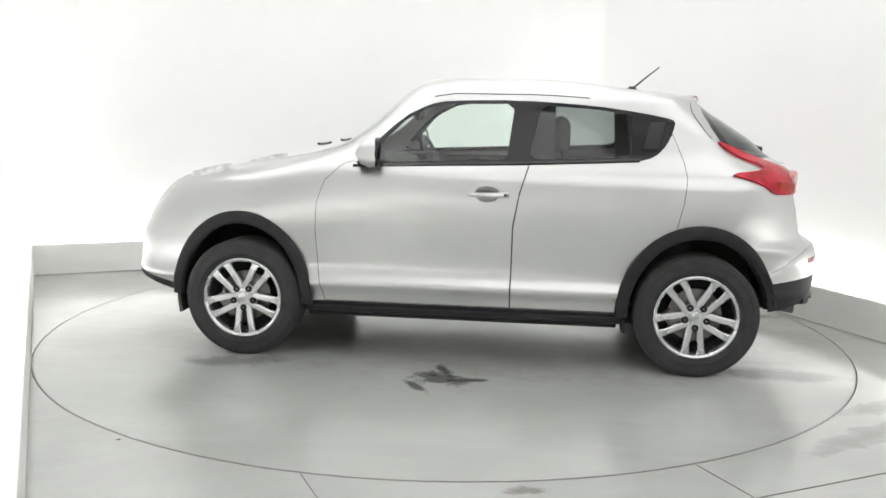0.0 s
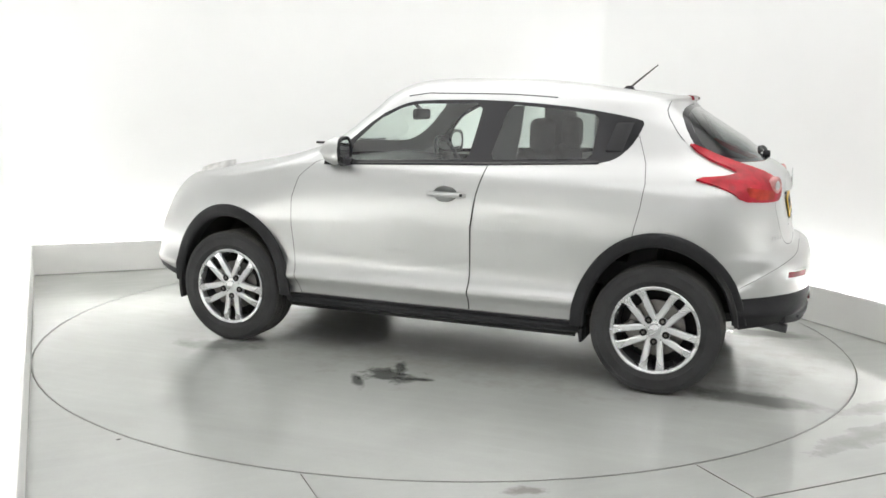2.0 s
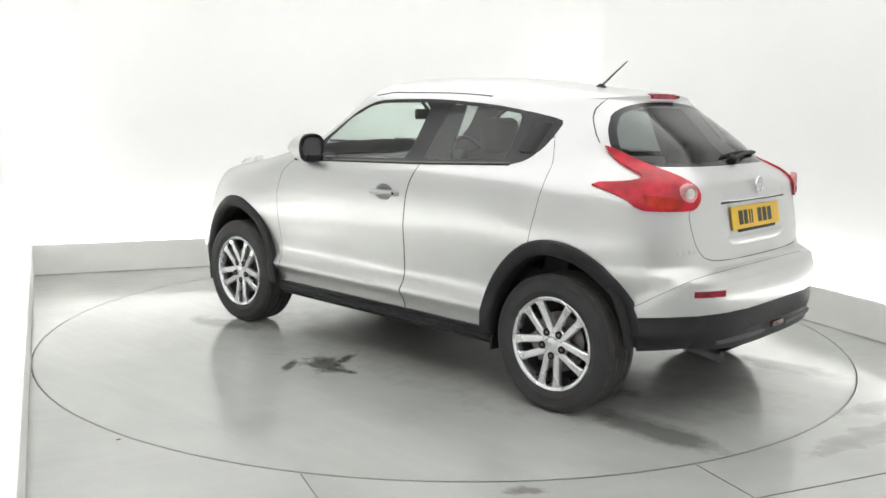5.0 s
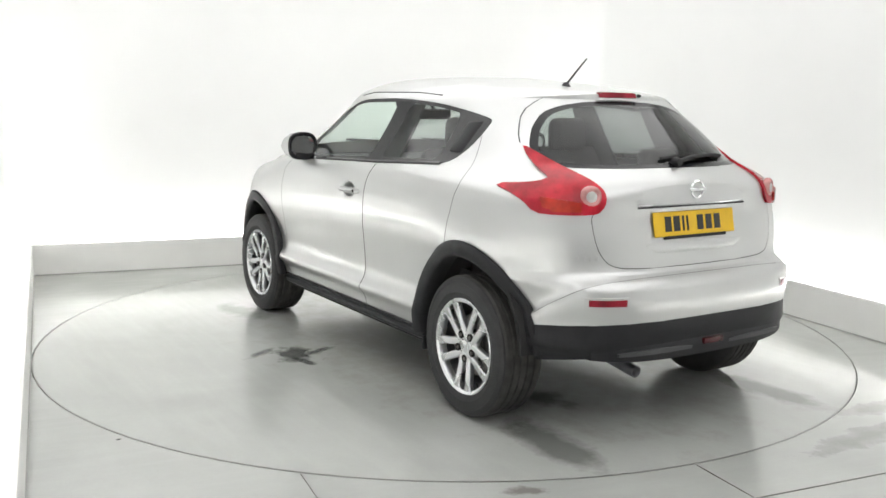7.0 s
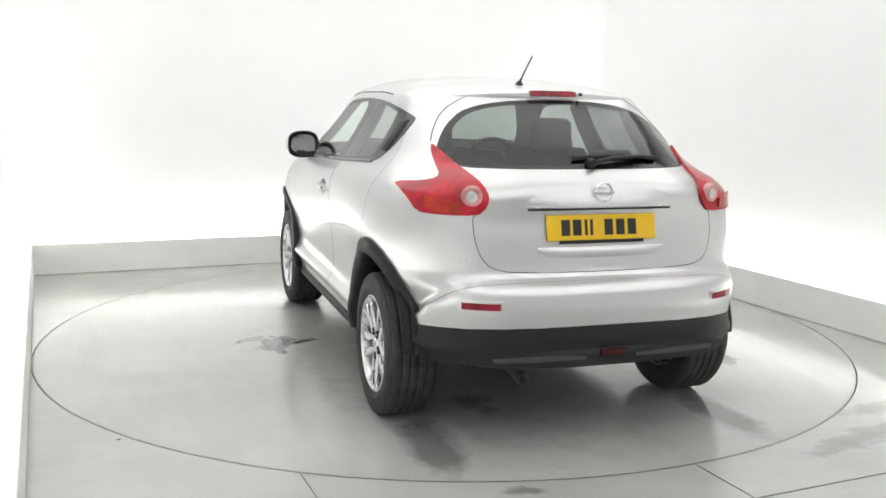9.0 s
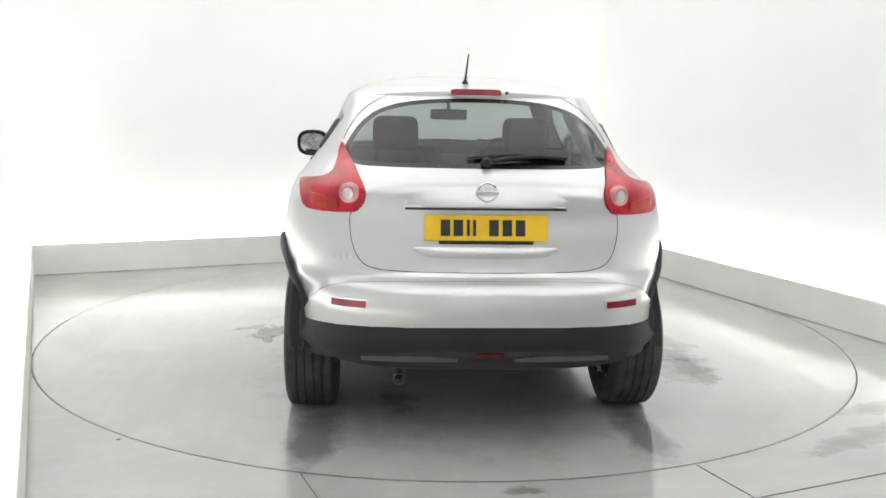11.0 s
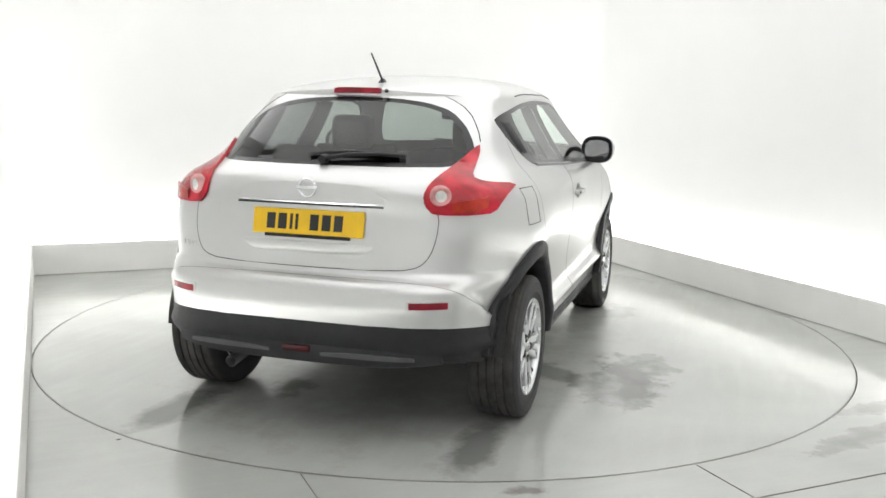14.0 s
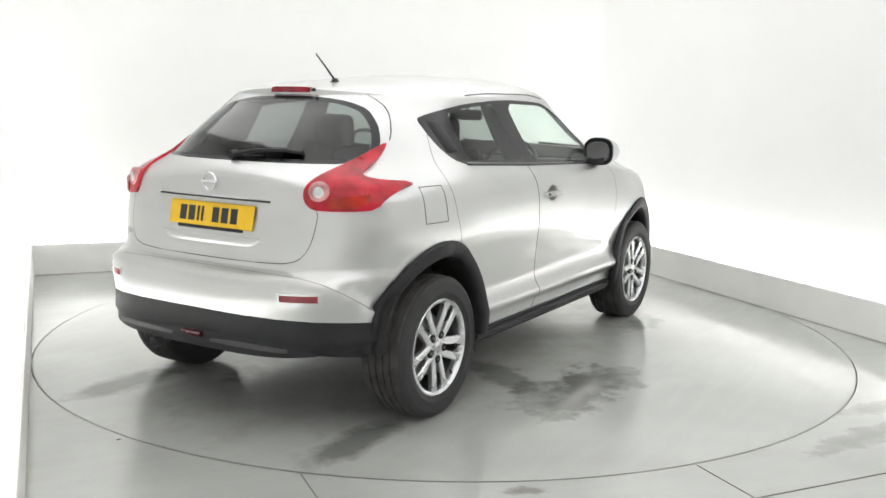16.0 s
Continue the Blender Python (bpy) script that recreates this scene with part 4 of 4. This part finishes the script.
def build_sides(car, made):
    for lr, sy in ((0, 1), (1, -1)):
        door = made[("front_door", lr)]
        # handle and its cup
        bm = loft([[(x, sy * (side_y(x, .945) + o), z) for o, z in ((-.004, .945 - h), (.028 * e, .945 - h * .8), (.034 * e, .945), (.028 * e, .945 + h * .8), (-.004, .945 + h))]
                   for x, e, h in ((-.255, .25, .010), (-.245, .8, .014), (-.225, 1, .016), (-.16, 1.05, .015), (-.09, 1, .014), (-.055, .7, .012), (-.045, .2, .008))])
        part("door_handle", bm, PAINT, door, "silver pull handle")
        bm = revolve([(0, -.024), (.5, -.022), (.8, -.013), (.95, -.004), (1.0, .0005), (1.03, .0008)], 40)
        for v in bm.verts:
            v.co.x, v.co.z = v.co.x * CUP[2], v.co.z * CUP[3]
        part("handle_cup", bm, PAINT, door, at=pose(CUP[0], sy * side_y(CUP[0], CUP[1]), CUP[1], 0, 0, 0 if sy > 0 else 180))
        part("lock", revolve([(0, .004), (.008, .004), (.009, 0)], 14), BLACK_PLASTIC, door, at=pose(-.238, sy * (side_y(-.24, .945) + .028), .947, 0, 0, 0 if sy > 0 else 180))
        # mirror
        root = part("door_mirror", loft([[(.50 + .075 * cx - .12 * (y - .885), sy * y, 1.150 + .078 * cz * hz) for cx, cz in
                                          ((-.55, -.9), (-.62, 0), (-.55, .9), (0, 1.0), (.62, .75), (.95, 0), (.62, -.75), (0, -1.0))]
                                         for y, hz in ((.790, .70), (.805, .88), (.84, 1.0), (.90, 1.0), (.945, .93), (.97, .75), (.983, .45))]), PAINT, car, "silver door mirror", angle=60)
        ring = [(math.cos(t), math.sin(t)) for t in (2 * math.pi * k / 32 for k in range(32))]
        sq = lambda c, p=.75: math.copysign(abs(c) ** p, c)
        part("mirror_bezel", loft([[(x - .12 * (.098 + d) * sq(a), sy * (.885 + (.098 + d) * sq(a)), 1.150 + (.080 + d) * sq(b)) for a, b in ring] for x, d in ((.464, .0), (.458, .003), (.446, .0), (.444, -.006), (.450, -.020))], cap=False),
             GLOSS_BLACK, root, "black mirror rim")
        part("mirror_glass", loft([[(x - .12 * .089 * sq(a), sy * (.885 + .089 * sq(a)), 1.150 + .071 * sq(b)) for a, b in ring] for x in (.456, .451)]), MIRROR, root, "mirror glass")
        part("mirror_foot", loft([[(x, sy * y, z) for x, z in ((.44, zb), (.44, zb + .035), (.55, zb + .035), (.56, zb))] for y, zb in ((.80, 1.078), (.86, 1.070), (.93, 1.078))]), BLACK_PLASTIC, root, "black mirror foot")
        # belt strip
        bm = loft([[(x, sy * (side_y(x, z) + o), z + dz) for o, dz in ((-.003, -.008), (.006, -.006), (.007, .004), (-.003, .010))]
                   for x, z in [(.60 - .9 * i / 20, 1.076 + .030 * i / 20) for i in range(21)] + [(-.3 - .63 * i / 14, 1.106 + .030 * i / 14) for i in range(1, 15)]])
        part("belt_strip", bm, GLOSS_BLACK, car, "black belt moulding")
        # hidden rear handle in the pillar trim
        bm = loft([[(x, sy * (side_y(x, z) + o), z) for x, z, o in ((-.955 - s, 1.19, -.002), (-.95 - s, 1.20, .012 * k), (-.985 - s, 1.33, .012 * k), (-1.0 - s, 1.34, -.002))] for s, k in ((0, .6), (.02, 1), (.06, 1), (.08, .4))])
        part("rear_handle", bm, BLACK_PLASTIC, made[("rear_door", lr)], "black handle in the pillar")
        # sill step moulding
        rings = []
        for i in range(21):
            x = .83 - 1.70 * i / 20
            y = side_y(x, .34)
            rings.append([(x, sy * (y - .03), .335), (x, sy * (y + .002), .333), (x, sy * (y + .006), .326), (x, sy * (y - .004), .312), (x, sy * (y + .006), .300), (x, sy * (y + .004), .280), (x, sy * (y - .012), .268), (x, sy * (y - .06), .262)])
        part("side_skirt", loft(rings), BLACK_PLASTIC, car, "black plastic side skirt")
        # roof gutter
        bm = loft([[(x, sy * (side_y(x, z) + o), z + dz) for o, dz in ((-.002, -.004), (.002, -.003), (.002, .003), (-.002, .004))]
                   for x, z in [(.36 - .06 * i, 1.425 + .045 * min(1, i / 5) - .0012 * max(0, i - 12) ** 1.5) for i in range(3, 18)]])
        part("roof_gutter", bm, BLACK_PLASTIC, car, "dark roof gutter")
        # small mud flap ahead of the rear wheel
        if sy > 0:
            part("mud_flap", box((.015, .10, .07), bevel=.004), BLACK_PLASTIC, car, at=pose(-.885, sy * .80, .262))
        # front corner lamp on the wing top
        bm = loft([[(x, sy * y, z) for y, z in ((yc - w, zc - .02), (yc - w * .6, zc + .012), (yc + w * .4, zc + .008), (yc + w, zc - .03))] for x, yc, zc, w in
                   ((1.42, .56, 1.040, .02), (1.50, .56, 1.030, .05), (1.60, .55, 1.008, .06), (1.68, .53, .985, .03))])
        part("front_lamp", bm, CLEAR_LENS, car, "clear front corner lamp")
    # fuel flap on the right
    x0, x1, z0, z1 = -1.40, -1.245, .905, 1.06
    seam = [(x0, z0), (x1, z0), (x1 + .005, z1), (x0 + .01, z1)]
    for i in range(4):
        a, b = seam[i], seam[(i + 1) % 4]
        rings = []
        for k in range(7):
            x, z = a[0] + (b[0] - a[0]) * k / 6, a[1] + (b[1] - a[1]) * k / 6
            y = -side_y(x, z)
            dx, dz = (.0, .0014) if i % 2 == 0 else (.0014, .0)
            rings.append([(x - dx, y + .002, z - dz), (x - dx, y - .0012, z - dz), (x + dx, y - .0012, z + dz), (x + dx, y + .002, z + dz)])
        part("fuel_flap_seam", loft(rings), DARK_LINER, made[("body", 0)], "thin seam of the fuel flap")
    # aerial
    base = part("aerial_base", loft([[(-.93 + dx * k, .019 + dy * k, z) for dx, dy in ((.05, 0), (.02, .022), (-.03, .018), (-.04, 0), (-.03, -.018), (.02, -.022))] for k, z in ((1, 1.490), (.9, 1.508), (.55, 1.525), (.3, 1.534))]), BLACK_PLASTIC, car, "black roof aerial")
    part("aerial_rod", tube([(-.935, .019, 1.525), (-1.00, .019, 1.580), (-1.085, .019, 1.648)], .0058, 8, taper=.6), BLACK_PLASTIC, base)
    # front wipers
    for y in (.35, -.25):
        part("front_wiper", tube([(.93, y, 1.165), (.98, y - .3, 1.150), (.98, y - .5, 1.152)], .008, 6), BLACK_PLASTIC, car)


def build_cabin(car):
    """Seats, dash and wheel behind the glass."""
    part("cabin_floor", box((2.6, 1.4, .03), (-.2, 0, .36)), DARK_LINER, car)
    part("parcel_shelf", box((.52, 1.18, .03), (-1.36, 0, 1.045), .01), DASH, car, "dark parcel shelf")
    part("dashboard", loft([[(x, y, z) for x, z in ((.98, 1.06), (.72, 1.085), (.50, 1.06), (.42, .98), (.46, .80), (.95, .6))] for y in (-.70, -.35, .35, .70)]), DASH, car, "dark grey dashboard")
    for sy in (1, -1):
        y = .36 * sy
        seat = part("front_seat", loft([[(x + .14, y + dy, z) for x, z in ((-.05, .52 + c), (.06, .58 + c), (.04, .64 - c), (-.40, .62 - c), (-.50, .95), (-.585, 1.16 - c), (-.63, 1.18 - c), (-.67, 1.12 - c), (-.62, .80), (-.52, .50 + c))]
                                             for dy, c in ((-.25, .03), (-.23, .0), (-.12, -.005), (.12, -.005), (.23, .0), (.25, .03))]), FABRIC, car, "dark fabric front seat", angle=50)
        part("headrest", box((.10, .25, .19), (-.515, y, 1.250), .045, 4), FABRIC, seat, "dark headrest")
        for d in (-.06, .06):
            part("headrest_post", tube([(-.50, y + d, 1.12), (-.51, y + d, 1.20)], .007, 8), CHROME, seat)
        rear = part("rear_seat", loft([[(x, y + dy, z) for x, z in ((-.72, .55), (-.66, .60), (-.72, .66), (-1.08, .64), (-1.18, 1.0), (-1.22, 1.06), (-1.28, 1.04), (-1.22, .60), (-1.10, .50))]
                                            for dy in (-.335, -.30, .30, .335)]), FABRIC, car, "dark fabric rear seat", angle=50)
        part("headrest", box((.09, .24, .13), (-1.245, y * .98, 1.145), .04, 4), FABRIC, rear, "dark headrest")
    wheel_c = Vector((.30, -.36, 1.03))
    bm = bmesh.new()
    rings = []
    for k in range(28):
        t = 2 * math.pi * k / 28
        rings.append([((.185 + .014 * math.cos(s)) * math.cos(t), (.185 + .014 * math.cos(s)) * math.sin(t), .014 * math.sin(s)) for s in (2 * math.pi * j / 8 for j in range(8))])
    rings.append(rings[0])
    loft(rings, bm, False)
    sw = part("steering_wheel", bm, DASH, car, "black steering wheel", at=Matrix.Translation(wheel_c) @ pose(0, 0, 0, 0, -65, 0))
    part("wheel_boss", box((.16, .12, .05), bevel=.02, seg=3), DASH, sw)
    part("wheel_spoke", box((.34, .035, .02), bevel=.006), DASH, sw, at=pose(0, 0, 0, 0, 0, 90))
    part("column", tube([(.32, -.36, 1.02), (.62, -.36, .90)], .04, 10), DASH, car)
    part("rear_view_mirror", box((.03, .24, .065), (.36, 0, 1.345), .014, 3), BLACK_PLASTIC, car, "black interior mirror")
    part("mirror_stalk", tube([(.365, 0, 1.37), (.43, 0, 1.43)], .012, 8), BLACK_PLASTIC, car)
    # inner pillar trims
    for sy in (1, -1):
        for foot, head in (((-.235, -.485), (-.285, -.475)), ((-.90, -1.46), (-.86, -1.10))):
            rings = []
            for i in range(9):
                k = i / 8
                z = 1.00 + .41 * k
                x0, x1 = foot[0] + (head[0] - foot[0]) * k, foot[1] + (head[1] - foot[1]) * k
                row = [(x, sy * (side_y(x, z) - .030), z) for x in (x0, (x0 + x1) / 2, x1)]
                row += [(x, sy * (side_y(x, z) - d), z) for x, d in ((x1, .045), ((x0 + x1) / 2, .062), (x0, .045))]
                rings.append(row)
            part("pillar_trim", loft(rings), DASH, car, "dark inner pillar trim")
    # roof lining a little below the skin
    rings = []
    for i in range(15):
        x = .26 - 1.28 * i / 14
        z0 = 1.497 - .05 * ((x + .4) / .9) ** 2
        wd = side_y(x, 1.43) - .06
        rings.append([(x, wd * y, z0 - .06 * y * y) for y in (-1, -.6, 0, .6, 1)] + [(x, wd * y, z0 + .012 - .06 * y * y) for y in (1, .6, 0, -.6, -1)])
    part("headlining", loft(rings), HEADLINER, car, "pale roof lining")


rise_at = curve([0.0, .55, .75, .92, 1.15, 1.50, 1.70], [0.0, 0.0, .011, .020, .027, .036, .042])
slide_at = curve([-2.2, -1.05, -.30, -.15, .35, .80, 1.05, 1.25, 1.60, 2.13], [0.0, 0.0, .012, .028, .028, .028, .012, 0.0, 0.0, -.055])


def proportion(part_ob):
    """Set the body's true proportions: a taller cabin, a shorter nose."""
    for ob in part_ob.children:
        if ob.name.split(".")[0] == "wheel":
            continue
        if ob.matrix_basis == Matrix.Identity(4):
            for v in ob.data.vertices:
                v.co.x, v.co.z = v.co.x + slide_at(v.co.x), v.co.z + rise_at(v.co.z)
            proportion(ob)
        else:
            p = ob.matrix_basis.translation
            ob.matrix_basis = Matrix.Translation((slide_at(p.x), 0, rise_at(p.z))) @ ob.matrix_basis


def build_car():
    car = new("car")
    tagged(car, "silver compact crossover car with black wheel arches on turntable", "car")
    made = build_body(car)
    build_arches(car)
    build_wheel(car)
    build_tail(car, made)
    build_sides(car, made)
    build_cabin(car)
    proportion(car)
    return car


car = build_car()


# ---------------------------------------------------------------- what moves
def motions():
    """The turntable carries the car round, front away from the camera."""
    spin = TURN_ROWS
    place = pose(CAR_X, CAR_Y, 0.0)
    walk(turntable, [(t, pose(0, 0, 0, 0, 0, a)) for t, a in spin])
    walk(car, [(t, pose(0, 0, 0, 0, 0, a) @ place) for t, a in spin])


TURN_ROWS = [(t, 173.26 - 7.184 * t) for t in (0.0, 2.0, 4.0, 6.0, 8.0, 10.0, 12.0, 14.0, 16.0)]
motions()
